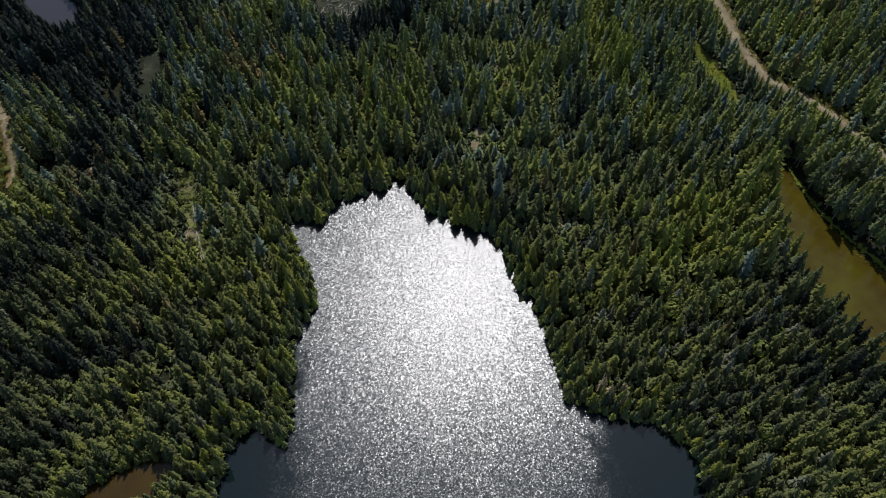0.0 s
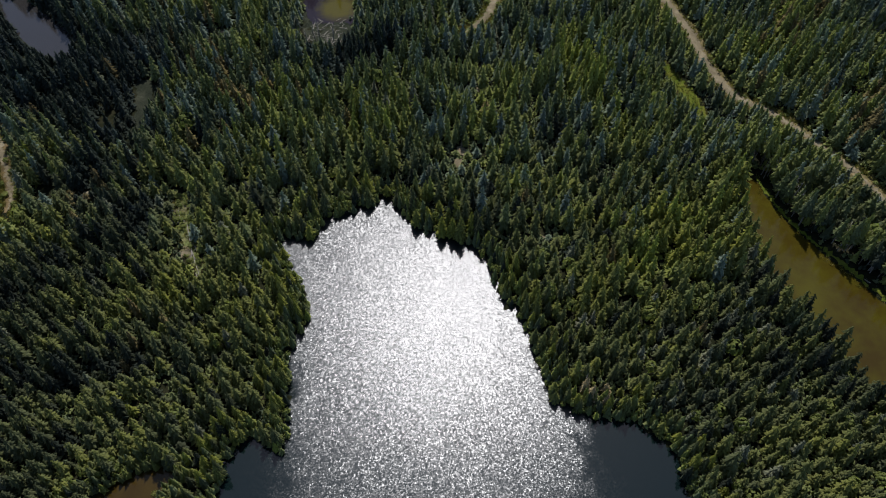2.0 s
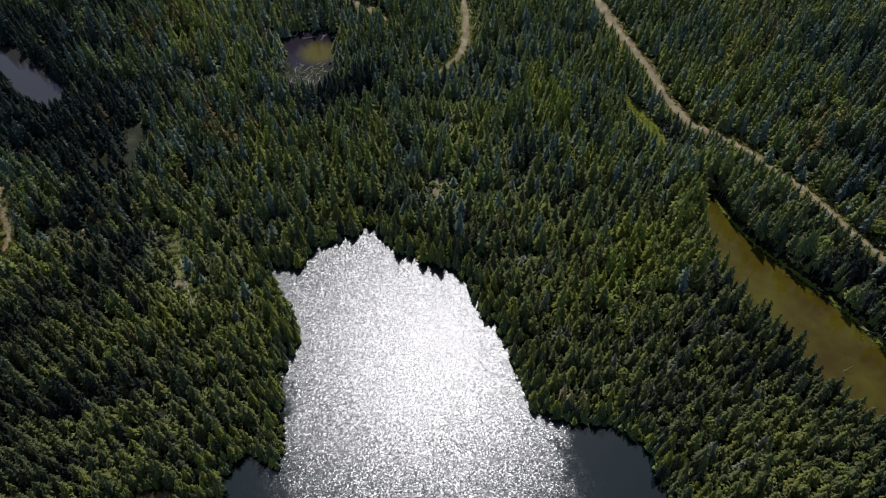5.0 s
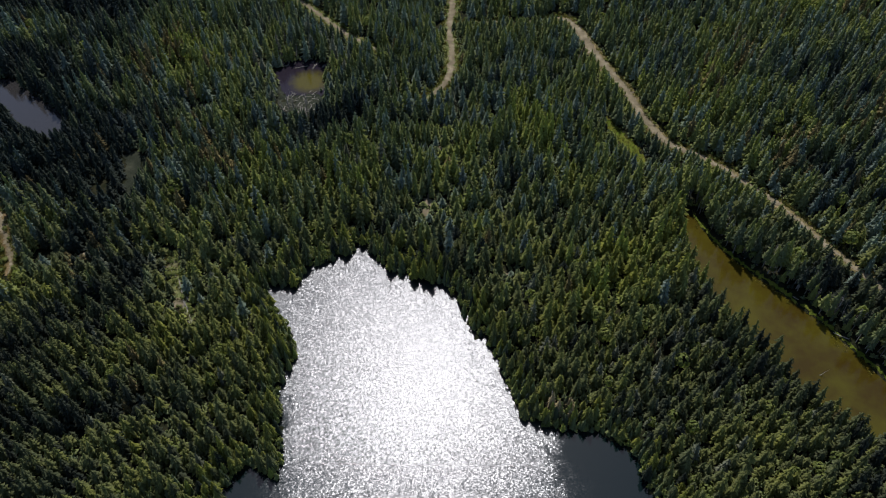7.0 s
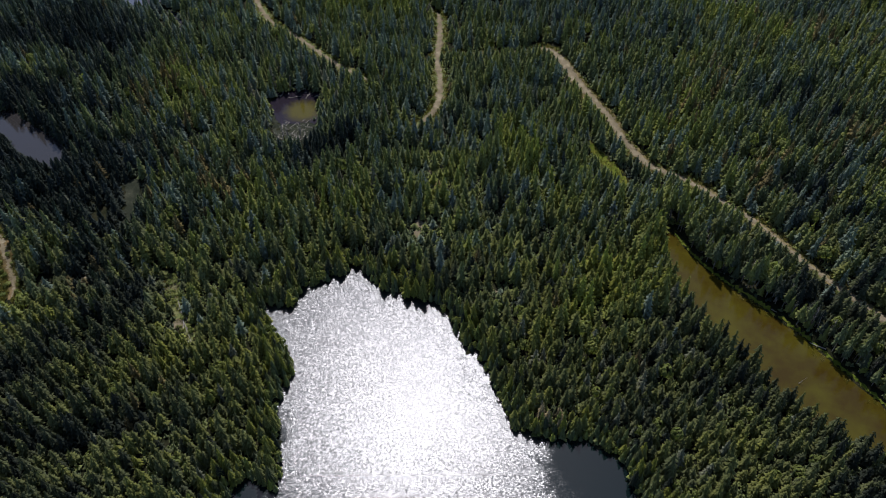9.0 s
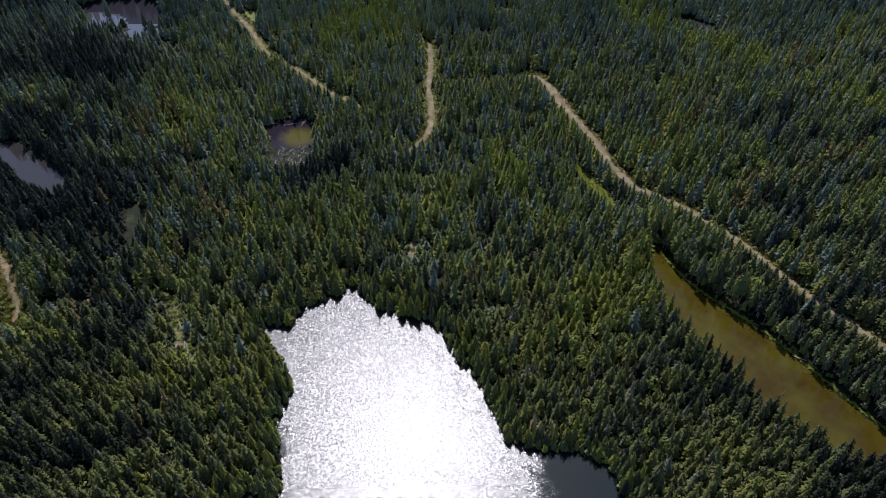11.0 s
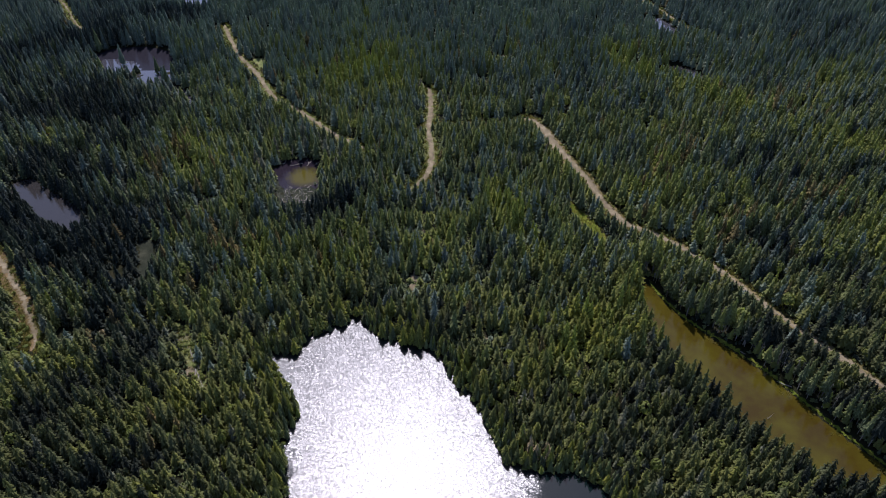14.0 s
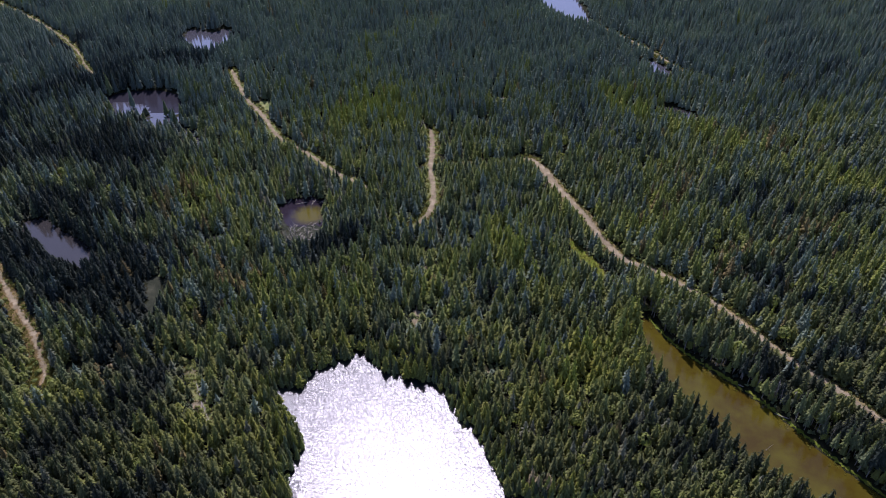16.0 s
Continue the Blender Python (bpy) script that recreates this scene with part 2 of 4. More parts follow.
LAKE = curve([(-50, 20), (-50, 38), (-49, 48), (-44, 52), (-38, 50), (-39, 60), (-41, 71), (-39, 81), (-41, 88), (-46, 96.6), (-51.5, 104), (-46, 104.8), (-40.6, 106.4),
              (-40, 112.6), (-34, 113.4), (-30, 117), (-28, 116.6), (-25, 120.4), (-18, 113.8), (-12.5, 109.2), (-7, 108.2), (1.4, 103.6), (6.6, 93.0), (13.0, 83.2), (17.6, 70.2), (20.4, 64.6), (29, 62.4), (39, 61.0), (45, 52), (48, 30), (20, 8), (-20, 6)], True)
OLIVE_POND = curve([(72.5, 134.5), (75.5, 126), (80, 117), (90, 105), (98, 95), (105, 84), (112, 72), (122, 58), (134, 44), (131, 39.5), (117, 49.5), (101.5, 58.5), (93, 65), (86, 74), (80, 84), (73, 97), (68.5, 111), (68, 125)], True)
BOG_POND = curve([(-61, 208), (-53, 211), (-45, 208), (-43, 200), (-45, 190), (-56, 188), (-62, 200)], True)
WEST_POND = curve([(-163, 194), (-159, 199), (-154, 197), (-145, 189), (-133, 180), (-127, 170), (-130, 165), (-138, 168), (-149, 178), (-159, 187)], True)
INLET_POND = curve([(-76, 34), (-70, 41), (-63, 44), (-58, 42), (-62, 36), (-68, 30)], True)
NORTH_POND = curve([(-148, 398), (-139, 400), (-131, 395), (-122, 400), (-117, 384), (-122, 368), (-133, 364), (-142, 378)], True)
MARSH_POND = curve([(-163, 311), (-150, 315), (-136, 313), (-128, 305), (-124, 289), (-137, 286), (-146, 294), (-157, 297), (-166, 304)], True)
MARSH_A = curve([(-161, 296), (-154, 297), (-145, 293), (-144, 286), (-153, 286), (-159, 290)], True)
MARSH_B = curve([(-140, 284), (-133, 285.5), (-124, 284), (-122, 276), (-131, 273), (-139, 277)], True)
MARSH_C = curve([(-121, 275), (-115, 271.5), (-107.5, 260), (-106.5, 252), (-110, 255), (-115.5, 266)], True)
FAR_LAKE = curve([(74, 470), (80, 428), (90, 408), (101, 404), (102, 430), (98, 480)], True)
FAR_POOL = curve([(122.5, 344), (128, 346), (132.5, 338), (132.5, 325), (129, 320), (125, 330)], True)
DARK_POOL = curve([(117, 288), (124, 290), (131, 285), (133, 277), (127, 275), (120, 281)], True)
WATERS = [LAKE, OLIVE_POND, BOG_POND, WEST_POND, INLET_POND, NORTH_POND, MARSH_POND, MARSH_A, MARSH_B, MARSH_C, FAR_LAKE, FAR_POOL, DARK_POOL]
RAGGED = [BOG_POND, NORTH_POND, MARSH_A, MARSH_B, MARSH_C, FAR_POOL]

# name, line, half width of the track, half width of the clear strip
EAST_ROAD = curve([(41, 240), (48, 234), (55, 211), (62, 192), (66, 177), (72, 164), (81, 158), (88, 151), (97, 140), (104, 129), (114, 112), (125, 96), (134, 83), (148, 66), (170, 40), (200, 10)], False)
MIDDLE_ROAD = curve([(0, 268), (1, 262), (1, 245), (0, 230), (1, 213), (0, 200), (-3, 193), (-8, 187)], False)
NORTH_ROAD = curve([(-108, 338), (-101, 319), (-93, 301), (-82, 283), (-72, 263), (-61, 251), (-49, 238), (-37, 224), (-26, 216)], False)
LINK_TRACK = curve([(2, 234), (15, 236), (27, 236), (41, 239)], False)
WEST_ROAD = curve([(-300, 470), (-283, 448), (-256, 425), (-222, 391), (-202, 365), (-186, 339), (-172, 326)], False)
FAR_TRACK = curve([(101, 408), (106, 397), (117, 380), (129, 357), (135, 342), (142, 330), (153, 317), (163, 309)], False)
SAND_ROAD = curve([(-173, 178), (-157, 159.5), (-149, 149), (-139.5, 137.5), (-133.5, 130), (-126.8, 119.4), (-124.2, 115), (-122, 111), (-121.6, 106.5)], False)
SAND_TRACK = curve([(-172.4, 178), (-156.4, 159.5), (-148.4, 149), (-138.9, 137.5), (-132.9, 130), (-126.3, 119.6), (-123.7, 115.2), (-121.5, 111), (-121.2, 107)], False)
FOOT_PATH = curve([(-5, 186), (-2, 178), (-1, 161), (-4, 150), (-6, 138), (-8, 126)], False)
ROADS = [(EAST_ROAD, 1.3, 3.4), (MIDDLE_ROAD, 1.2, 3.0), (NORTH_ROAD, 1.0, 2.9), (LINK_TRACK, 0.6, 1.9), (WEST_ROAD, 0.5, 2.3),
         (FAR_TRACK, 0.8, 1.9), (SAND_ROAD, 0.85, 3.4)]
CLEARINGS = [curve([(-80, 117), (-77, 116), (-71.8, 105), (-66.3, 94), (-65, 90), (-68, 92), (-75, 103)], True),   # earth slip west of the lake
             curve([(51.3, 176.5), (54.3, 177), (59.5, 167), (64, 155.5), (61, 153.5), (55.6, 164)], True),                  # grass strip by the east road
             curve([(-103, 157), (-98, 158), (-96, 151), (-95.8, 138), (-98, 134), (-100, 145)], True)]          # wet glade
BOG_MEADOW = curve([(-60, 196), (-56, 190), (-46, 191), (-43, 186), (-46, 179), (-54, 178), (-59, 185)], True)
ROAD_MEADOW = curve([(-86, 299), (-82, 299), (-78, 293), (-77, 288), (-81, 288), (-85, 294)], True)
CLEARINGS += [BOG_MEADOW, ROAD_MEADOW]
SPOTS = [(117, 346, 1.6), (117, 285, 1.3), (-230, 345, 1.6), (-220, 323, 1.6), (-94, 410, 2.2), (38, 299, 1.5), (39, 293, 1.5), (26, 275, 1.3), (-5.8, 136.8, 1.5), (-6.3, 132.5, 1.4), (-2.5, 161, 0.7), (-76.4, 111, 1.6), (-71.5, 97.5, 1.5), (-2, 172, 0.7), (17, 109, 0.7), (-103, 114, 0.8), (-84, 182, 1.2)]


def wave_noise(x, y, size, seed):
    """Smooth variation over the plan, about -1 to 1."""
    rng = np.random.default_rng(seed)
    total = np.zeros_like(x)
    for k in range(7):
        ang, ph, f = rng.uniform(0, 6.283), rng.uniform(0, 6.283), rng.uniform(0.6, 1.7) * 6.283 / size
        total += np.sin((x * math.cos(ang) + y * math.sin(ang)) * f + ph + 0.8 * np.sin(ph + (y * math.cos(ang) - x * math.sin(ang)) * f * 0.7))
    return total / 2.6


def water_gap(xy):
    """Metres to the nearest water's edge, with small coves and points."""
    ripple = wave_noise(xy[:, 0], xy[:, 1], 5, 23) + 0.6 * wave_noise(xy[:, 0], xy[:, 1], 2.4, 24)
    return np.min([shore_distance(xy, w) + ripple * (1.1 if any(w is m for m in RAGGED) else 1.1 if w is LAKE else 0.3) for w in WATERS], axis=0)


def land_height(xy, gap):
    x, y = xy.T
    land = 0.9 + 0.25 * wave_noise(x, y, 40, 3)
    return np.where(gap > 0, land * np.clip(gap / 2.5, 0, 1), -1.4 * np.clip(-gap / 4, 0, 1))


def mesh_object(name, verts, tris, mats, slots=None, tint=None, parent=None, smooth=False):
    """ONE mesh object from arrays of corners and triangles."""
    me = bpy.data.meshes.new(name)
    verts, tris = np.asarray(verts, np.float32), np.asarray(tris, np.int32)
    me.vertices.add(len(verts))
    me.vertices.foreach_set("co", verts.ravel())
    me.loops.add(tris.size)
    me.loops.foreach_set("vertex_index", tris.ravel())
    me.polygons.add(len(tris))
    me.polygons.foreach_set("loop_start", np.arange(0, tris.size, 3, dtype=np.int32))
    me.polygons.foreach_set("loop_total", np.full(len(tris), 3, np.int32))
    for m in mats:
        me.materials.append(m)
    if slots is not None:
        me.polygons.foreach_set("material_index", np.asarray(slots, np.int32))
    me.polygons.foreach_set("use_smooth", np.full(len(tris), smooth))
    if tint is not None:
        me.attributes.new("tint", "FLOAT", "POINT").data.foreach_set("value", np.asarray(tint, np.float32))
    me.update(calc_edges=True)
    ob = new(name, me)
    if parent:
        ob.parent = parent
    return ob


# ---- ground, water, roads ----
def sheet_axis(low, high, step):
    inner = np.arange(low, high + step, step)
    return np.r_[low - np.array([9000, 3000, 1000, 300, 80]), inner, inner[-1] + np.array([80, 300, 1000, 3000, 9000])]


gx, gy = sheet_axis(-320, 340, 2.2), sheet_axis(-110, 500, 2.2)
grid = np.stack(np.meshgrid(gx, gy), -1).reshape(-1, 2)
heights = land_height(grid, water_gap(grid))
cols, lines = len(gx), len(gy)
corner = (np.arange(lines - 1)[:, None] * cols + np.arange(cols - 1)).ravel()
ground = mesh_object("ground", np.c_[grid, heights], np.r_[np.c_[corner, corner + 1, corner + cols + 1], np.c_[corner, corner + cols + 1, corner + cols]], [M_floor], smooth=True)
tagged(ground, "forest floor of needles and moss, darkened to stand in for canopy shade", "ground", kind="structure")


def water_sheet(name, line, mat, label, level=0.0):
    """A level sheet of water that runs a little way under its banks."""
    lo, hi, step = line.min(0) - 4, line.max(0) + 4, 2.0
    px, py = np.arange(lo[0], hi[0] + step, step), np.arange(lo[1], hi[1] + step, step)
    xy = np.stack(np.meshgrid(px, py), -1).reshape(-1, 2)
    inside = shore_distance(xy, line) < 2.5
    c = (np.arange(len(py) - 1)[:, None] * len(px) + np.arange(len(px) - 1)).ravel()
    c = c[inside[c] | inside[c + 1] | inside[c + len(px)] | inside[c + len(px) + 1]]
    tris = np.r_[np.c_[c, c + 1, c + len(px) + 1], np.c_[c, c + len(px) + 1, c + len(px)]]
    used, tris = np.unique(tris, return_inverse=True)
    ob = mesh_object(name, np.c_[xy, np.full(len(xy), level)][used], tris.reshape(-1, 3), [mat])
    return tagged(ob, label, "water", kind="structure")


water_sheet("lake", LAKE, M_lake, "forest lake with wind-ruffled water glittering under the sun")
water_sheet("weedy_pond", OLIVE_POND, M_olive, "long shallow olive-brown pond full of weed")
water_sheet("bog_pond", BOG_POND, M_bog, "small dark bog pond with a weedy end")
water_sheet("west_pond", WEST_POND, M_pond, "calm grey-blue pond between dark conifers")
water_sheet("inlet_pond", INLET_POND, M_brown, "small brown pond beside the lake")
water_sheet("north_pond", NORTH_POND, M_pale, "distant pale blue pond in the forest")
water_sheet("marsh_pond", MARSH_POND, M_peat, "dark peaty marsh pond under tall conifers", -0.03)
for pool in (MARSH_A, MARSH_B, MARSH_C):
    water_sheet("marsh_pool", pool, M_pale, "pale marsh pool among dark trees")
water_sheet("far_pool", FAR_POOL, M_pale, "small pale pool beside a distant track")
water_sheet("dark_pool", DARK_POOL, M_pond, "small dark pool in a light green stand")
water_sheet("far_lake", FAR_LAKE, M_pale, "far pale lake at the forest's edge")


def ribbon(name, line, half, lift, mat, label, ragged=0.0, seed=1):
    """A strip of track along a line of the plan, laid on the land."""
    rng = np.random.default_rng(seed)
    fine = curve(line, False, 3)
    along = np.gradient(fine, axis=0)
    side = np.c_[along[:, 1], -along[:, 0]] / np.hypot(*along.T)[:, None]
    across = np.linspace(-1, 1, 7)
    run = np.r_[0, np.cumsum(np.hypot(*np.diff(fine, axis=0).T))]
    taper = np.clip(np.minimum(run, run[-1] - run) / 5, 0.12, 1)[:, None]
    if callable(half):
        half = half(fine)[:, None]
    wide = np.maximum(half + ragged * rng.normal(size=(len(fine), 2)), 0.15) * taper
    rows = []
    for k in across:
        reach = np.where(k < 0, wide[:, 0], wide[:, 1]) * k
        rows.append(fine + side * reach[:, None])
    xy = np.stack(rows, 1).reshape(-1, 2)
    crown = np.tile(0.08 * (1 - across**2), len(fine))
    z = np.maximum(land_height(xy, water_gap(xy)), 0.05) + lift + crown
    n = len(across)
    c = (np.arange(len(fine) - 1)[:, None] * n + np.arange(n - 1)).ravel()
    ob = mesh_object(name, np.c_[xy, z], np.r_[np.c_[c, c + 1, c + n + 1], np.c_[c, c + n + 1, c + n]], [mat], smooth=True)
    return tagged(ob, label, "road" if "road" in name or "track" in name else "verge", kind="structure")


for seed, (line, half, clear) in enumerate(ROADS):
    sandy = line is SAND_ROAD
    strip, cover = clear - 0.4, M_sand if sandy else M_grass
    if line is EAST_ROAD:      # broad in the north, a narrow track in the south
        half = lambda p: 0.75 + 0.95 * np.clip((p[:, 1] - 145) / 40, 0, 1)
        strip, cover = (lambda p: 1.8 + 1.2 * np.clip((p[:, 1] - 145) / 40, 0, 1)), M_straw
    ribbon("road_verge", line, strip, 0.10, cover, "bare brown earth beside the track" if sandy else "dry yellow-green grass beside the track", 0.35, seed)
    ribbon("gravel_road", SAND_TRACK if sandy else line, half, 0.22, M_gravel, "pale gravel forest road", 0.45, seed + 50)


def patch(name, line, mat, label, inset=0.0, step=0.4, lift=0.12):
    """Ground cover over a closed outline of the plan, with a ragged edge."""
    lo, hi = line.min(0) - 1, line.max(0) + 1
    px, py = np.arange(lo[0], hi[0], step), np.arange(lo[1], hi[1], step)
    xy = np.stack(np.meshgrid(px, py), -1).reshape(-1, 2)
    inside = shore_distance(xy, line) < -inset + 0.45 * wave_noise(xy[:, 0], xy[:, 1], 4, 17) + 0.3 * wave_noise(xy[:, 0], xy[:, 1], 1.3, 18)
    z = np.maximum(land_height(xy, water_gap(xy)), 0.02) + lift
    c = (np.arange(len(py) - 1)[:, None] * len(px) + np.arange(len(px) - 1)).ravel()
    c = c[inside[c] & inside[c + 1] & inside[c + len(px)] & inside[c + len(px) + 1]]
    tris = np.r_[np.c_[c, c + 1, c + len(px) + 1], np.c_[c, c + len(px) + 1, c + len(px)]]
    used, tris = np.unique(tris, return_inverse=True)
    ob = mesh_object(name, np.c_[xy, z][used], tris.reshape(-1, 3), [mat], smooth=True)
    return tagged(ob, label, "ground", kind="structure")


patch("grassy_clearing", CLEARINGS[0], M_grass, "narrow clearing of dry yellow-green grass and scrub")
patch("grass_strip", CLEARINGS[1], M_lawn, "long strip of yellow-green grass")
patch("road_meadow", ROAD_MEADOW, M_grass, "patch of yellow-green grass beside the forest road")
patch("wet_glade", CLEARINGS[2], M_meadow, "grey-green wet glade between dark trees")
for x, y, r in SPOTS:
    ring = np.array([(x + r * 1.3 * math.cos(k), y + r * 1.3 * math.sin(k)) for k in np.arange(12) * 0.5236])
    patch("bare_patch", ring, M_gravel, "small pale bare patch among trees", 0.0, 0.25)
ribbon("foot_track", FOOT_PATH, 0.35, 0.15, M_gravel, "narrow pale track between trees", 0.15, 77)
patch("bog_meadow", BOG_MEADOW, M_meadow, "dull grey-green bog meadow strewn with dead wood", 0.0, 0.5, 0.1)
ribbon("sedge_bank", curve([(73, 135), (76, 126.5), (80.5, 117.5), (90.5, 105.5), (98.5, 95.5), (105.5, 84.5), (112.5, 72.5), (122.5, 58.5), (134, 45)], False), 0.3, 0.10, M_lawn, "yellow-green sedge bank at the pond's edge", 0.35, 91)

from mathutils import kdtree


# ---- trees ----
def conifer_shape(seed, tiers, boughs, slim=1.0, core=5, heart=0.40, droop=0.095, full=0.74, base=0.08):
    """A conifer one metre high and of unit girth: corners, triangles, slot (0 needles, 1 bark)."""
    rng = np.random.default_rng(seed)
    v, f, s = [], [], []
    for k in range(tiers):
        step = (k + rng.uniform(0.2, 0.8)) / tiers
        count = max(4, round(boughs * (1 - 0.35 * step)))
        turn = rng.uniform(0, 6.283)
        for b in range(count):
            q = min(max(step + rng.uniform(-0.3, 0.3) / tiers, 0), 0.98)
            z = base + (0.97 - base) * q
            reach = slim * (0.06 + 0.94 * (1 - q) ** full) * (0.75 + 0.25 * min(1, q * 5))
            ang = turn + 6.283 * (b + rng.uniform(-0.3, 0.3)) / count
            r = reach * rng.uniform(0.70, 1.18)
            half = 3.1 / count * rng.uniform(0.75, 1.1)
            drop = droop * r / slim + rng.uniform(0, 0.016)
            i = len(v)
            v += [(0.04 * math.cos(ang), 0.04 * math.sin(ang), z + 0.034),
                  (0.62 * r * math.cos(ang - half), 0.62 * r * math.sin(ang - half), z - drop * 0.8),
                  (r * math.cos(ang), r * math.sin(ang), z - drop),
                  (0.62 * r * math.cos(ang + half), 0.62 * r * math.sin(ang + half), z - drop * 0.8)]
            f += [(i, i + 1, i + 2), (i, i + 2, i + 3)]
            s += [0, 0]
    i = len(v)
    v += [(heart * slim * math.cos(6.283 * k / core), heart * slim * math.sin(6.283 * k / core), base + 0.05) for k in range(core)] + [(0, 0, 0.96)]
    f += [(i + k, i + (k + 1) % core, i + core) for k in range(core)]
    s += [0] * core
    i = len(v)
    v += [(0.07 * math.cos(2.094 * k), 0.07 * math.sin(2.094 * k), z) for z in (-0.05, base + 0.22) for k in range(3)]
    for k in range(3):
        j = (k + 1) % 3
        f += [(i + k, i + j, i + 3 + j), (i + k, i + 3 + j, i + 3 + k)]
        s += [1, 1]
    return np.array(v), np.array(f), np.array(s)


def broadleaf_shape(seed, clumps):
    """A rounded broadleaf one metre high: tufts of leaves over a loose crown, on a short stem."""
    rng = np.random.default_rng(seed)
    v, f, s = [], [], []
    for k in range(clumps):
        d = rng.normal(size=3)
        d /= np.linalg.norm(d)
        d[2] = abs(d[2]) * 0.9 + 0.1 * d[2]
        c = np.array([0, 0, 0.55]) + d * np.array([0.85, 0.85, 0.42]) * rng.uniform(0.65, 1.0)
        a = np.cross(d, rng.normal(size=3))
        a /= np.linalg.norm(a)
        b = np.cross(d, a)
        r, lift = rng.uniform(0.16, 0.30), d * 0.07
        i = len(v)
        sh = np.array([1, 1, 0.55])
        v += [tuple(c + lift), tuple(c + a * r * sh), tuple(c + b * r * sh), tuple(c - a * r * sh), tuple(c - b * r * sh)]
        f += [(i, i + 1, i + 2), (i, i + 2, i + 3), (i, i + 3, i + 4), (i, i + 4, i + 1)]
        s += [0] * 4
    i = len(v)
    v += [(0.06 * math.cos(2.094 * k), 0.06 * math.sin(2.094 * k), z) for z in (-0.05, 0.6) for k in range(3)]
    for k in range(3):
        j = (k + 1) % 3
        f += [(i + k, i + j, i + 3 + j), (i + k, i + 3 + j, i + 3 + k)]
        s += [1, 1]
    return np.array(v), np.array(f), np.array(s)


def scatter(spacing, x0, x1, y0, y1, seed):
    """Places about a spacing apart, in no visible rows: a jittered lattice turned askew."""
    rng = np.random.default_rng(seed)
    mid, reach = np.array([(x0 + x1) / 2, (y0 + y1) / 2]), math.hypot(x1 - x0, y1 - y0) / 2
    line = np.arange(-reach, reach, spacing)
    p = np.stack(np.meshgrid(line, line), -1)
    p[1::2, :, 0] += spacing / 2
    p[..., 1] *= 0.9
    p = (p + rng.uniform(-0.46, 0.46, p.shape) * spacing).reshape(-1, 2)
    x, y = p.T
    p = p + 0.3 * spacing * np.c_[wave_noise(x, y, 23, seed + 1), wave_noise(x, y, 23, seed + 2)]
    p = p @ np.array([[0.848, 0.530], [-0.530, 0.848]]) + mid
    return p[(p[:, 0] > x0) & (p[:, 0] < x1) & (p[:, 1] > y0) & (p[:, 1] < y1)]


def planted(name, shapes, xy, z, high, girth, tint, mats, seed, label, category):
    """Many trees as one mesh: each takes one of the shapes, turned and sized."""
    rng = np.random.default_rng(seed)
    kind, turn = rng.integers(0, len(shapes), len(xy)), rng.uniform(0, 6.283, len(xy))
    lean = rng.normal(0, 0.025, (len(xy), 2))
    V, F, S, T, base = [], [], [], [], 0
    for k, (v, f, s) in enumerate(shapes):
        at = np.where(kind == k)[0]
        c, q = np.cos(turn[at])[:, None], np.sin(turn[at])[:, None]
        g, h = girth[at][:, None], high[at][:, None]
        zz = v[:, 2] * h
        out = np.stack([(v[:, 0] * c - v[:, 1] * q) * g + xy[at, :1] + zz * lean[at, :1],
                        (v[:, 0] * q + v[:, 1] * c) * g + xy[at, 1:] + zz * lean[at, 1:], zz + z[at][:, None]], -1)
        V.append(out.reshape(-1, 3))
        F.append((f[None] + (base + np.arange(len(at)) * len(v))[:, None, None]).reshape(-1, 3))
        S.append(np.tile(s, len(at)))
        T.append(np.repeat(tint[at], len(v)))
        base += len(at) * len(v)
    ob = mesh_object(name, np.concatenate(V), np.concatenate(F), mats, np.concatenate(S), np.concatenate(T))
    return tagged(ob, label, category, kind="stuff")


def in_view_belt(xy):
    x, y = xy.T
    return (y > 26) & (y < 475) & (np.abs(x - 4) < 132 + np.maximum(y - 64, -30) * 0.47)


def far_bank(xy):
    """The sunny east bank of the weedy pond, where the trees stand back."""
    return ((xy[:, 0] - 66) * 94 + (xy[:, 1] - 131) * 63 > 0) & (xy[:, 0] > 60)


def bare(xy, gap):
    """Where no tree stands: water, tracks, clearings."""
    out = (gap < 0.15) | (shore_distance(xy, LAKE) < -0.9)
    narrow = np.ones(len(xy))
    for x, y, r in ((-62, 252, 7), (-95, 306, 7), (93, 145, 5), (117, 107, 6), (0, 228, 4)):
        narrow -= 0.55 * (np.hypot(xy[:, 0] - x, xy[:, 1] - y) < r)
    narrow *= np.where((xy[:, 0] > 86) & (xy[:, 1] < 150), 0.85, 1.0)
    for line, half, clear in ROADS:
        out |= line_distance(xy, line, False) < clear * narrow
    out |= far_bank(xy) & (shore_distance(xy, OLIVE_POND) < 1.5)
    for c in CLEARINGS:
        out |= shore_distance(xy, c) < 0.3
    for x, y, r in SPOTS:
        out |= np.hypot(xy[:, 0] - x, xy[:, 1] - y) < r
    return out


def toward_north(xy, line, closed):
    """Metres by which a place lies north of the nearest point of a line."""
    best, north = np.full(len(xy), 1e9), np.zeros(len(xy))
    ends = np.roll(line, -1, 0) if closed else line[1:]
    for a, b in zip(line, ends):
        d = b - a
        t = np.clip(((xy - a) @ d) / max(d @ d, 1e-9), 0, 1)
        away = xy - a - t[:, None] * d
        gap = np.hypot(*away.T)
        north = np.where(gap < best, away[:, 1] / np.maximum(gap, 1e-6), north)
        best = np.minimum(best, gap)
    return north


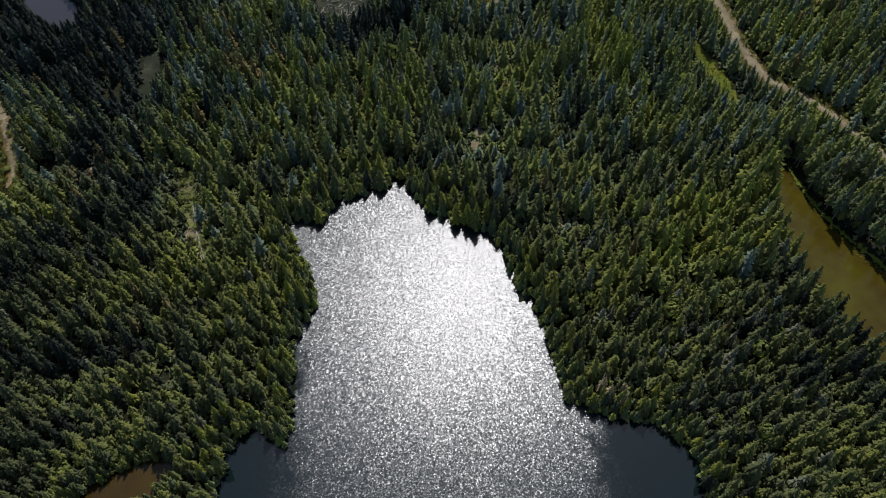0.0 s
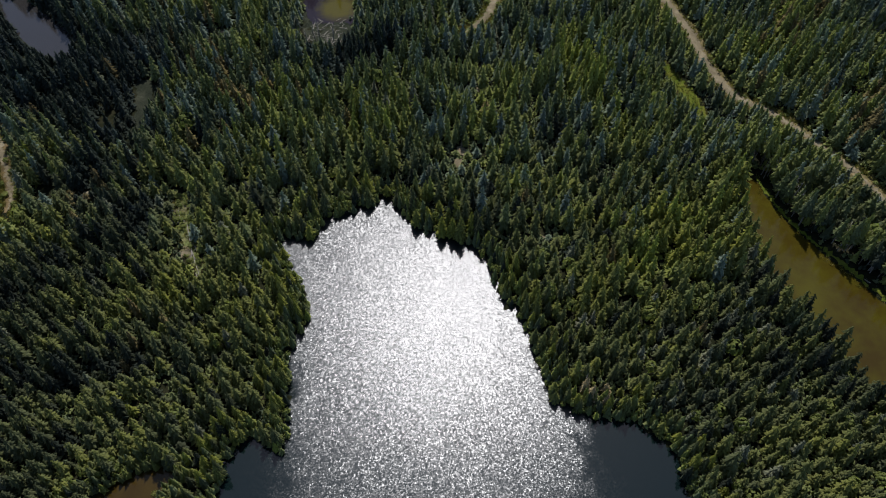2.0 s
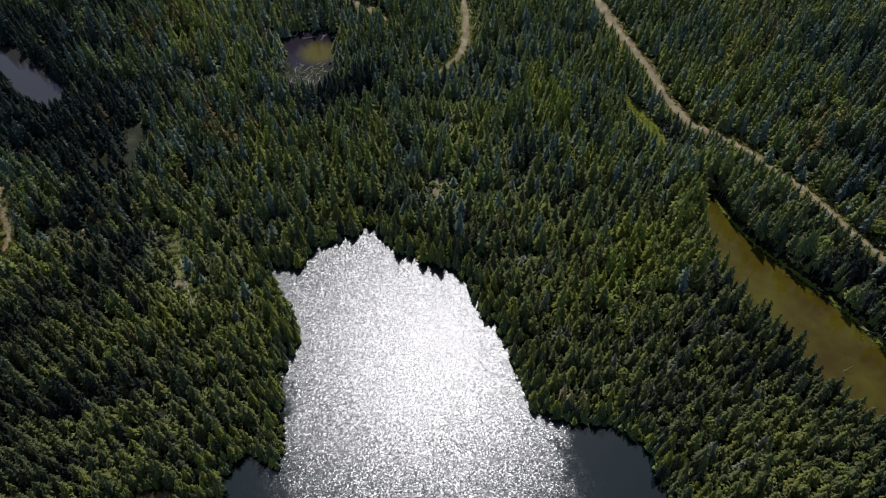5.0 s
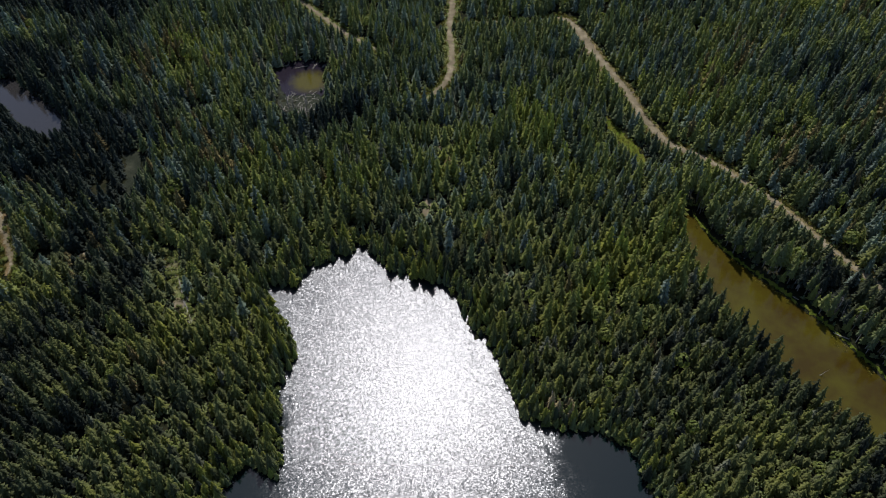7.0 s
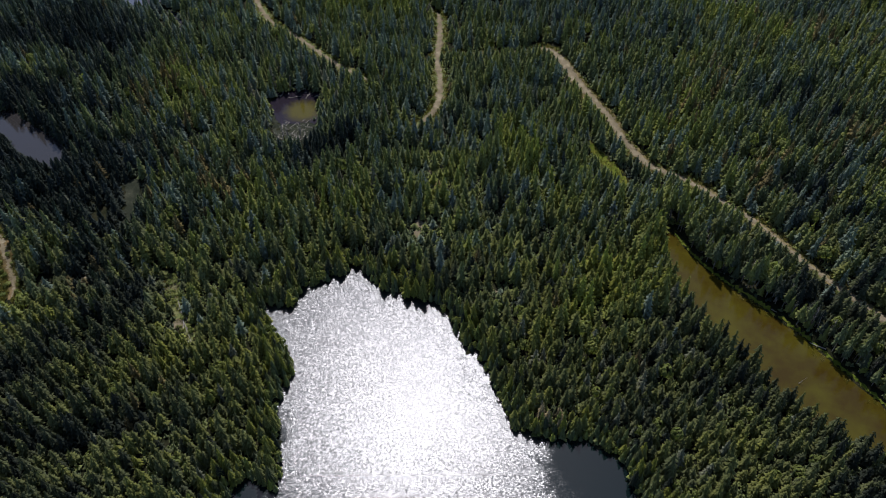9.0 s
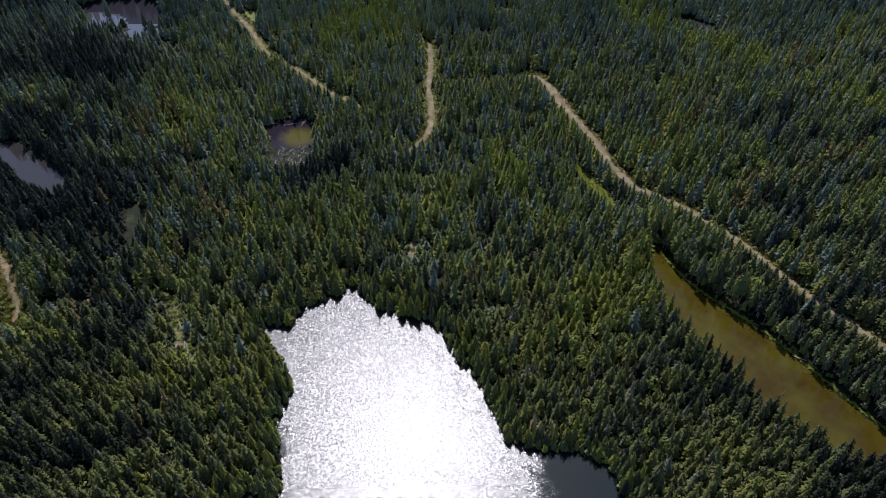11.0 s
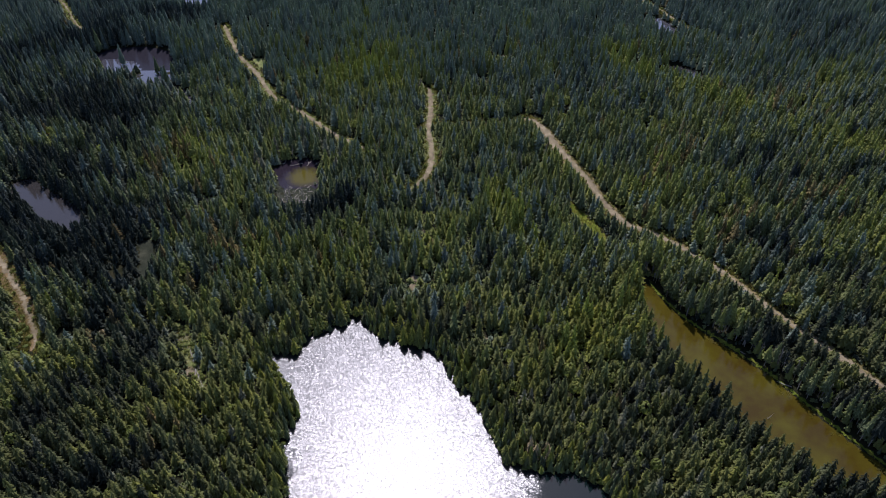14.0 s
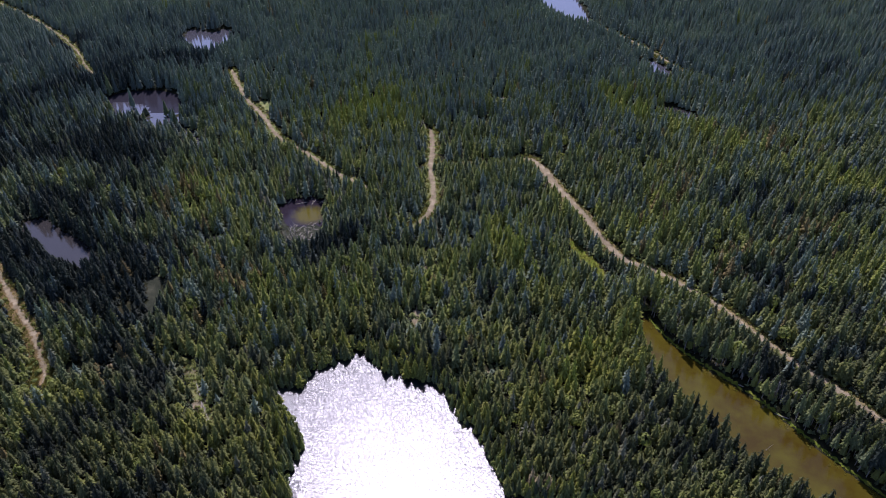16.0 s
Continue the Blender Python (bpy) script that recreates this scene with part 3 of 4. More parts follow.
# line, closed or not, width of the open strip, how fast the trees rise behind its southern edge
LOW_EDGES = [(w, True, 0.0, 0.5) for w in (BOG_POND, NORTH_POND, MARSH_POND, MARSH_A, MARSH_B, MARSH_C, FAR_LAKE, FAR_POOL, DARK_POOL)]
LOW_EDGES += [(w, True, 0.0, 0.8) for w in (WEST_POND, *CLEARINGS)]
LOW_EDGES += [(line, False, clear, 0.6 if line is FAR_TRACK or line is WEST_ROAD or line is LINK_TRACK else 1.3) for line, half, clear in ROADS]


def stand_height(xy, gap, rng):
    """Tree heights: taller stands and lower ones, young growth along tracks and wet ground."""
    x, y = xy.T
    h = 10.0 + 1.0 * wave_noise(x, y, 70, 5) + 2.2 * np.tanh(2.0 * wave_noise(x, y, 19, 6)) + 1.1 * wave_noise(x, y, 10, 77) + rng.normal(0, 1.5, len(xy))
    h *= 0.76 + 0.14 * np.clip((y - 85) / 40, 0, 1) - 0.05 * np.clip((y - 170) / 60, 0, 1)
    h *= 0.86 + 0.14 * np.clip(shore_distance(xy, LAKE) / 9, 0, 1)
    h *= np.where(far_bank(xy) & (shore_distance(xy, OLIVE_POND) < 9), 1.25, 1.0)
    h *= np.where(~far_bank(xy) & (shore_distance(xy, OLIVE_POND) < 9), 1.2, 1.0)
    h = np.clip(h, 4.0, 16.5)
    for line, closed, clear, slope in LOW_EDGES:
        near = line_distance(xy, line, closed) - clear
        behind = np.clip(toward_north(xy, line, closed), 0, 1)
        h = np.minimum(h, 2.6 + slope * np.maximum(near, 0) + rng.uniform(0, 2.5, len(xy)) + 9 * behind)
    wall = (line_distance(xy, MARSH_POND, True) < 14) & (toward_north(xy, MARSH_POND, True) > 0.2)
    h = np.where(wall, np.maximum(h, rng.uniform(9, 13, len(xy))), h)
    for px, py, r in SPOTS:
        h = np.minimum(h, 1.6 + 0.8 * np.maximum(np.hypot(x - px, y - py) - r, 0) + 6 * np.clip(y - py - r, 0, 1))
    return h


# stands of another hue, and shade darkened into the needles: x, y, reach across, reach along, how much lighter (+) or
# darker (-)
STANDS_AND_SHADE = [(-85, 55, 50, 30, -0.05), (90, 75, 50, 40, -0.05), (38, 160, 4.5, 4.0, -0.8), (43, 153.5, 3, 2.5, -0.6), (-20, 280, 26, 34, 0.46), (-42, 262, 14, 20, 0.15), (118, 300, 34, 22, 0.02), (150, 268, 46, 16, 0.02), (178, 225, 40, 20, 0.06), (58, 222, 14, 22, 0.20),
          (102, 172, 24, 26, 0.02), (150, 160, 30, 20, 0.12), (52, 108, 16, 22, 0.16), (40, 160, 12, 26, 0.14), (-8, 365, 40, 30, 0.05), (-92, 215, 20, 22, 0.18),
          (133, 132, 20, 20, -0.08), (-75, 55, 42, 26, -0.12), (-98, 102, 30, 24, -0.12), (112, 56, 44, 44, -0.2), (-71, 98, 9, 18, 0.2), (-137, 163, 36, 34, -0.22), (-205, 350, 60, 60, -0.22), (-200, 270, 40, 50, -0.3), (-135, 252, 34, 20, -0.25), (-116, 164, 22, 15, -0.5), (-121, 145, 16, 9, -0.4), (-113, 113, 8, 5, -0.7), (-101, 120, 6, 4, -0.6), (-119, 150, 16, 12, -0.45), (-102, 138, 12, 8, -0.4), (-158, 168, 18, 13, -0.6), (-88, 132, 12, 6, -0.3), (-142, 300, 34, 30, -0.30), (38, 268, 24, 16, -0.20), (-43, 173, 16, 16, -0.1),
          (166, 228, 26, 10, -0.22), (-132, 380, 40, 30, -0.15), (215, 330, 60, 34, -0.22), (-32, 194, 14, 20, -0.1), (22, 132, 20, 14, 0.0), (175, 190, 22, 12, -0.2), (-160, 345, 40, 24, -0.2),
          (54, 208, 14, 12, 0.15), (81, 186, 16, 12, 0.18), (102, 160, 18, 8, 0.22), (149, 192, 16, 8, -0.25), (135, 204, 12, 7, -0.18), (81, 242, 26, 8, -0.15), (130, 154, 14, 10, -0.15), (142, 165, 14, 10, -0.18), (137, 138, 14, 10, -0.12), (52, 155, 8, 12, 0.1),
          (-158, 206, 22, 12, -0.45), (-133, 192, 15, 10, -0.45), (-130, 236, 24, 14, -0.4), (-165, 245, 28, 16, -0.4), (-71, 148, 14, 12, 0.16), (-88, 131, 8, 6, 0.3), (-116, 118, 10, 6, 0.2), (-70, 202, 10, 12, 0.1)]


# groups of browned trees: x, y, reach
RUSTY = [(105, 211, 9), (86, 195, 7), (149, 179, 10), (108, 157, 10), (-102, 202, 13), (-87, 167, 8), (-70, 150, 9), (160, 240, 12), (-104, 112, 7)]
GREEN_LANE = curve([(92, 308), (100, 281), (116, 267), (129, 254), (148, 233), (167, 218), (192, 202), (230, 182)], False)
GREEN_RIDE = curve([(24, 182), (33, 157), (40, 142), (46, 120), (50, 104)], False)


def stand_hue(xy, rng):
    x, y = xy.T
    # tints scatter less with distance, evened out as haze would do
    hue = 0.38 + 0.13 * wave_noise(x, y, 60, 8) + 0.12 * wave_noise(x, y, 20, 9) + rng.normal(0, 0.13, len(xy)) * (1 - 0.4 * np.clip((y - 150) / 130, 0, 1))
    # some of the negative entries put shadow into the tint, others a darker stand
    for px, py, rx, ry, much in STANDS_AND_SHADE:
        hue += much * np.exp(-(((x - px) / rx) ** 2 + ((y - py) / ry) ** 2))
    hue += 0.5 * np.exp(-((line_distance(xy, GREEN_LANE, False) / 8) ** 2)) + 0.28 * np.exp(-((line_distance(xy, GREEN_RIDE, False) / 6) ** 2))
    # past y 170 the tints draw together, haze put into the colour
    hue = np.where(y > 170, 0.36 + (hue - 0.36) * (1 - 0.3 * np.clip((y - 170) / 80, 0, 1)), hue)
    return np.clip(hue, 0.0, 0.97)


rng = np.random.default_rng(11)
places = np.concatenate([scatter(2.5, -320, 330, 24, 92, 20), scatter(2.8, -320, 330, 92, 205, 23), scatter(2.9, -320, 330, -100, 24, 21), scatter(2.75, -320, 330, 205, 490, 22)])
view = in_view_belt(places)
keep = view | (rng.uniform(size=len(places)) < np.where((places[:, 1] < 30) & (np.abs(places[:, 0]) < 160), 0.6, 0.22))
places, view = places[keep], view[keep]
gaps = water_gap(places)
open_ground = bare(places, gaps)
thin = rng.uniform(size=len(places)) < 0.015 + 0.12 * np.clip(wave_noise(places[:, 0], places[:, 1], 16, 14) - 0.6, 0, 1)
pits = np.random.default_rng(19).uniform((-120, 30, 1.6), (150, 260, 2.7), (60, 3))
pits = [*pits, (37, 91, 2.6), (55, 82.5, 2.2), (-72.5, 68.5, 1.9), (-86, 86, 1.9), (45, 98, 1.8), (-113, 113, 3.4), (-101.5, 119.5, 2.8), (-107, 141, 3.6), (38.5, 160, 2.4), (-92, 128, 2.2)]
for px, py, r in pits:
    thin |= np.hypot(places[:, 0] - px, places[:, 1] - py) < r
ok = ~open_ground & ~thin
places, view, gaps = places[ok], view[ok], gaps[ok]
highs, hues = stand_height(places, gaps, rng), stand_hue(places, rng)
girths = (1.15 + 0.085 * highs) * rng.uniform(0.85, 1.2, len(places)) * np.where((places[:, 1] > 24) & (places[:, 1] < 92), 0.95, 1.1)
levels = land_height(places, gaps)
lake_gap = shore_distance(places, LAKE)
leafy = (rng.uniform(size=len(places)) < 0.02 + 0.05 * (places[:, 1] < 110)) & (hues > 0.2)
fade = 0.012 + 0.16 * np.exp(-(((places[:, 0] - 40) / 20) ** 2 + ((places[:, 1] - 78) / 15) ** 2)) + 0.3 * np.exp(-(np.hypot(places[:, 0] + 52, places[:, 1] - 206) / 15) ** 2)
fading = (rng.uniform(size=len(places)) < fade) & ~leafy
rust = np.full(len(places), 0.006)
for px, py, r in RUSTY:
    rust += 0.42 * np.exp(-((places[:, 0] - px) ** 2 + (places[:, 1] - py) ** 2) / r**2)
rusty = (rng.uniform(size=len(places)) < rust) & ~leafy & ~fading
shore = (lake_gap < 5.5) & (places[:, 1] > 30) & view
chosen = np.where(shore)[0][:300]
single = np.zeros(len(places), bool)
single[chosen] = True

BUSHY = [conifer_shape(s + 10, 8, 8, 1.12, 6, 0.52, 0.088, 0.58) for s in range(6)]
NEAR = [conifer_shape(s, 8, 8, 0.97 + 0.1 * (s % 3), 6, 0.52) for s in range(8)]
FAR = [conifer_shape(s + 20, 5, 5, 1.05, 6, 0.66, 0.10, 0.80) for s in range(8)]
PLAIN = [conifer_shape(s + 40, 2, 5, 1.1, 5) for s in range(3)]
TALL = [conifer_shape(s + 100, 7, 8, 0.9, 6, 0.5, base=0.36) for s in range(4)]
LEAFY = [broadleaf_shape(s + 60, 42) for s in range(5)]
# the share of trees with haze in their colour grows with y
hazed = rng.uniform(size=len(places)) < np.clip(np.maximum((places[:, 1] - 190) / 150, 0.27 * np.clip((places[:, 1] - 85) / 40, 0, 1)), 0, 1) * np.clip((0.75 - hues) / 0.2, 0, 1)
bank = far_bank(places) & (shore_distance(places, OLIVE_POND) < 5.5) & view & ~single
near = view & ~single & ~bank & ~rusty & (places[:, 1] < 270)
stout = places[:, 1] < rng.uniform(80, 150, len(places))
far = view & ~single & ~near & ~bank & ~rusty
for name, shapes, mask, mats, label in (
        ("stout_conifers", BUSHY, near & ~leafy & ~fading & stout, [M_stout, M_bark], "dense forest of bushy olive-green conifers near the lake"),
        ("conifer_forest", NEAR, near & ~leafy & ~fading & ~hazed & ~stout, [M_needle, M_bark], "dense forest of slender green conifers"),
        ("spruce_stand", NEAR, near & ~leafy & ~fading & hazed & ~stout, [M_haze_needle, M_bark], "conifers among the forest with haze tinted into blue-green needles"),
        ("distant_conifer_forest", FAR, far & ~hazed, [M_needle, M_bark], "distant dense conifer forest in mixed greens"),
        ("distant_spruce_forest", FAR, far & hazed, [M_haze_needle, M_bark], "distant dense conifer forest with haze tinted into blue-green needles"),
        ("outlying_forest", PLAIN, ~view, [M_needle, M_bark], "conifer forest beyond the view"),
        ("bank_conifers", TALL, bank, [M_needle, M_dead], "tall conifers with bare grey trunks on the pond's bank"),
        ("fading_conifers", NEAR, near & fading, [M_grey, M_bark], "dull grey-green fading conifers among the green ones"),
        ("rusty_conifers", NEAR, view & rusty & ~single & ~bank, [M_rust, M_bark], "rust-brown and olive conifers scattered in the green forest"),
        ("broadleaf_trees", LEAFY, near & leafy, [M_leaf, M_bark], "rounded light green broadleaf trees among conifers")):
    small = 0.72 if shapes is LEAFY else 1.0
    wide = 1.15 if shapes is LEAFY else 1.0
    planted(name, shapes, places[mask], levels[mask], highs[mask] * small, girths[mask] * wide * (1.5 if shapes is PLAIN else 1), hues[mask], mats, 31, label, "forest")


def shore_tree(seed, needles, label):
    """One conifer as a thing: trunk and crown, one metre high."""
    root = tagged(new("conifer_tree"), label, "tree", group="trees on the lake shore")
    v, f, s = conifer_shape(seed, 12, 10, 1.0, 6)
    crown = f[s == 0]
    mesh_object("crown", v[:crown.max() + 1], crown, [needles], parent=root)
    bm = bmesh.new()
    bmesh.ops.create_cone(bm, segments=7, radius1=0.075, radius2=0.02, depth=0.85, cap_ends=True, matrix=Matrix.Translation((0, 0, 0.36)))
    me = bpy.data.meshes.new("trunk")
    bm.to_mesh(me)
    bm.free()
    me.materials.append(M_bark)
    new("trunk", me).parent = root
    return root


kinds = [shore_tree(80 + k, M_needle_one, "slender green conifer standing on the lake shore") for k in range(5)]
dead_kind = shore_tree(95, M_red, "dying conifer with red-brown needles on the lake shore")
first = {}
for i in chosen:
    x, y = places[i]
    red = math.hypot(x - 27, y - 68) < 4.5 and rng.uniform() < 0.6
    src = dead_kind if red else kinds[int(rng.integers(0, 5))]
    m = pose(x, y, levels[i], rng.normal(0, 1.5), rng.normal(0, 1.5), rng.uniform(0, 360)) @ Matrix.Diagonal((girths[i], girths[i], highs[i], 1))
    if src.name in first:
        copy_thing(src, m)
    else:
        first[src.name] = (src, m)
for src, m in first.values():
    src.matrix_basis = m
if dead_kind.name not in first:
    dead_kind.matrix_basis = pose(27, 69, 0.8) @ Matrix.Diagonal((1.2, 1.2, 9, 1))


# ---- scrub, reeds, dead wood ----
def shore_scrub():
    """Bushes and saplings right at the water's edge, and thin young growth on the verges."""
    rng = np.random.default_rng(41)
    xy = scatter(1.45, -100, 140, 28, 160, 43)
    gap = np.minimum.reduce([shore_distance(xy, w) for w in (LAKE, OLIVE_POND, INLET_POND)])
    there = (gap > -0.9) & (gap < 3.2) & ~(far_bank(xy) & (gap < 2.6))
    xy, gap = xy[there], gap[there]
    z = land_height(xy, np.maximum(gap, 0.05))
    high = rng.uniform(2.2, 5.5, len(xy)) + 0.8 * gap
    leafy = rng.uniform(size=len(xy)) < 0.3
    hue = np.clip(0.35 + rng.normal(0, 0.2, len(xy)), 0, 0.9)
    planted("shore_saplings", FAR, xy[~leafy], z[~leafy], high[~leafy], (0.55 + 0.14 * high)[~leafy], hue[~leafy], [M_needle, M_bark], 44, "young conifers crowding the water's edge", "saplings")
    planted("shore_bushes", LEAFY, xy[leafy], z[leafy], high[leafy] * 0.6, (0.5 + 0.13 * high)[leafy], hue[leafy], [M_leaf, M_bark], 45, "leafy bushes along the water's edge", "bushes")


def tuft_shape(seed, blades):
    rng = np.random.default_rng(seed)
    v, f = [], []
    for k in range(blades):
        a, r, tip = rng.uniform(0, 6.283), rng.uniform(0, 0.5), rng.uniform(0.5, 1.0)
        x, y, w = r * math.cos(a), r * math.sin(a), rng.uniform(0.05, 0.1)
        i = len(v)
        v += [(x - w * math.sin(a), y + w * math.cos(a), 0), (x + w * math.sin(a), y - w * math.cos(a), 0), (x + 0.35 * math.cos(a), y + 0.35 * math.sin(a), tip)]
        f.append((i, i + 1, i + 2))
    return np.array(v), np.array(f), np.zeros(len(f), int)


def sedge_and_grass():
    rng = np.random.default_rng(51)
    tufts = [tuft_shape(s, 12) for s in range(5)]
    xy = scatter(0.8, 62, 140, 34, 142, 52)
    gap = shore_distance(xy, OLIVE_POND)
    band = (gap > -1.0 - 1.1 * wave_noise(xy[:, 0], xy[:, 1], 14, 53)) & (gap < np.where(far_bank(xy), 0.6, 0.3)) & (rng.uniform(size=len(xy)) < 0.36)
    xy = xy[band]
    planted("sedge_fringe", tufts, xy, np.maximum(land_height(xy, gap[band]), -0.05), rng.uniform(0.35, 0.8, len(xy)), rng.uniform(0.5, 0.9, len(xy)), rng.uniform(0.2, 1, len(xy)), [M_sedge], 54, "yellow-green sedge along the pond's edge", "sedge")
    spots = []
    for line, half, clear in ROADS:
        fine = curve(line, False, 2)
        for p in fine:
            for k in range(14):
                a, r = rng.uniform(0, 6.283), rng.uniform(half + 0.2, clear + 0.8)
                spots.append((p[0] + r * math.cos(a), p[1] + r * math.sin(a)))
    for c in CLEARINGS[:2]:
        q = scatter(0.8, *np.stack([c.min(0), c.max(0)], 1).ravel(), 57)
        spots += [tuple(p) for p in q[shore_distance(q, c) < 0.6] if rng.uniform() < 0.6]
    xy = np.array(spots)
    on_track = np.min([line_distance(xy, line, False) - half for line, half, clear in ROADS], axis=0) < 0.1
    gap = water_gap(xy)
    xy, gap = xy[~on_track & (gap > 0)], gap[~on_track & (gap > 0)]
    planted("verge_grass", tufts, xy, land_height(xy, gap) + 0.05, rng.uniform(0.4, 1.1, len(xy)), rng.uniform(0.6, 1.3, len(xy)), rng.uniform(0, 1, len(xy)), [M_sedge], 58, "tufts of dry grass on verges and clearings", "grass")
    few = rng.uniform(size=len(xy)) < np.where(shore_distance(xy, CLEARINGS[0]) < 0.6, 0.25, np.where(shore_distance(xy, CLEARINGS[1]) < 0.8, 0.0, 0.05))
    xy, gap = xy[few], gap[few]
    planted("verge_bushes", LEAFY, xy, land_height(xy, gap), rng.uniform(0.7, 2.0, len(xy)), rng.uniform(0.5, 1.1, len(xy)), rng.uniform(0, 1, len(xy)), [M_leaf, M_bark], 59, "low green bushes on verges and clearings", "bushes")


M_sedge = foliage("sedge", [(0.0, (0.06, 0.065, 0.012)), (0.6, (0.10, 0.09, 0.02)), (1.0, (0.15, 0.12, 0.045))], "tree", 0.3)
shore_scrub()
sedge_and_grass()


def undergrowth():
    """Saplings and brush that fill the openings between the nearer trees."""
    rng = np.random.default_rng(46)
    tree = kdtree.KDTree(len(places))
    for k, (x, y) in enumerate(places):
        tree.insert((x, y, 0), k)
    tree.balance()
    xy = scatter(1.35, -200, 210, 26, 230, 47)
    xy = xy[in_view_belt(xy)]
    gap = water_gap(xy)
    xy, gap = xy[~bare(xy, gap)], gap[~bare(xy, gap)]
    free = np.array([tree.find((x, y, 0))[2] for x, y in xy]) > 1.45
    for px, py, r in pits[-10:]:
        free &= np.hypot(xy[:, 0] - px, xy[:, 1] - py) > r
    xy, gap = xy[free], gap[free]
    high = rng.uniform(1.5, 4.2, len(xy)) * np.where(xy[:, 1] > 95, 0.7, 1.0)
    planted("undergrowth", PLAIN, xy, land_height(xy, gap), high, rng.uniform(0.8, 1.3, len(xy)), np.clip(stand_hue(xy, rng) - np.where(xy[:, 1] > 95, 0.15, 0), 0, 0.9), [M_needle, M_bark], 48, "low saplings and brush between the trees", "undergrowth")


undergrowth()


def limb(bm, a, b, r0, r1, sides=6):
    """A tapered round of wood from a to b."""
    a, b = Vector(a), Vector(b)
    turn = (b - a).to_track_quat("Z", "Y").to_matrix().to_4x4()
    bmesh.ops.create_cone(bm, segments=sides, radius1=r0, radius2=r1, depth=(b - a).length, cap_ends=True, matrix=Matrix.Translation((a + b) / 2) @ turn)


def part(name, bm, mat, parent, label=""):
    me = bpy.data.meshes.new(name)
    bm.to_mesh(me)
    bm.free()
    me.materials.append(mat)
    ob = new(name, me)
    ob.parent = parent
    return tagged(ob, label)


def snag(seed):
    """A bare dead conifer, about 7 m: bent trunk and stubs of branches."""
    r = random.Random(seed)
    root = tagged(new("dead_tree"), "bare grey dead conifer standing near water", "dead tree", group="dead trees by the ponds")
    bm = bmesh.new()
    pts = [Vector((0, 0, -0.2))]
    for k in range(4):
        pts.append(pts[-1] + Vector((r.uniform(-0.15, 0.15), r.uniform(-0.15, 0.15), 1.8)))
    for k in range(4):
        limb(bm, pts[k], pts[k + 1], 0.17 - 0.036 * k, 0.134 - 0.036 * k + 0.01)
    part("trunk", bm, M_dead, root)
    for k in range(9):
        z = r.uniform(1.8, 6.4)
        a, long = r.uniform(0, 6.283), r.uniform(0.5, 1.3) * (1.15 - z / 8)
        bm = bmesh.new()
        limb(bm, (0, 0, z), (long * math.cos(a), long * math.sin(a), z + r.uniform(-0.25, 0.3)), 0.045, 0.015, 4)
        part("branch", bm, M_dead, root)
    return root


def fallen_log(seed, long):
    """A weathered fallen trunk with its root plate and branch stubs, lying along x."""
    r = random.Random(seed)
    root = tagged(new("fallen_log"), "bleached fallen tree trunk with bare branch stubs near water", "log", group="fallen logs")
    bm = bmesh.new()
    limb(bm, (0, 0, 0.16), (long * 0.5, 0.12, 0.18), 0.2, 0.16, 8)
    limb(bm, (long * 0.5, 0.12, 0.18), (long, -0.1, 0.14), 0.16, 0.08, 8)
    part("trunk", bm, M_dead, root)
    for k in range(6):
        x, a = r.uniform(0.35, 0.95) * long, r.choice((-1, 1))
        bm = bmesh.new()
        limb(bm, (x, 0, 0.2), (x + 0.5, a * r.uniform(0.5, 1.2), r.uniform(0.15, 0.8)), 0.05, 0.015, 5)
        part("branch", bm, M_dead, root)
    for k in range(6):
        a = 6.283 * k / 6
        bm = bmesh.new()
        limb(bm, (0.05, 0, 0.25), (-0.25, 0.55 * math.cos(a), 0.3 + 0.45 * math.sin(a)), 0.08, 0.02, 5)
        part("root", bm, M_dead, root)
    return root


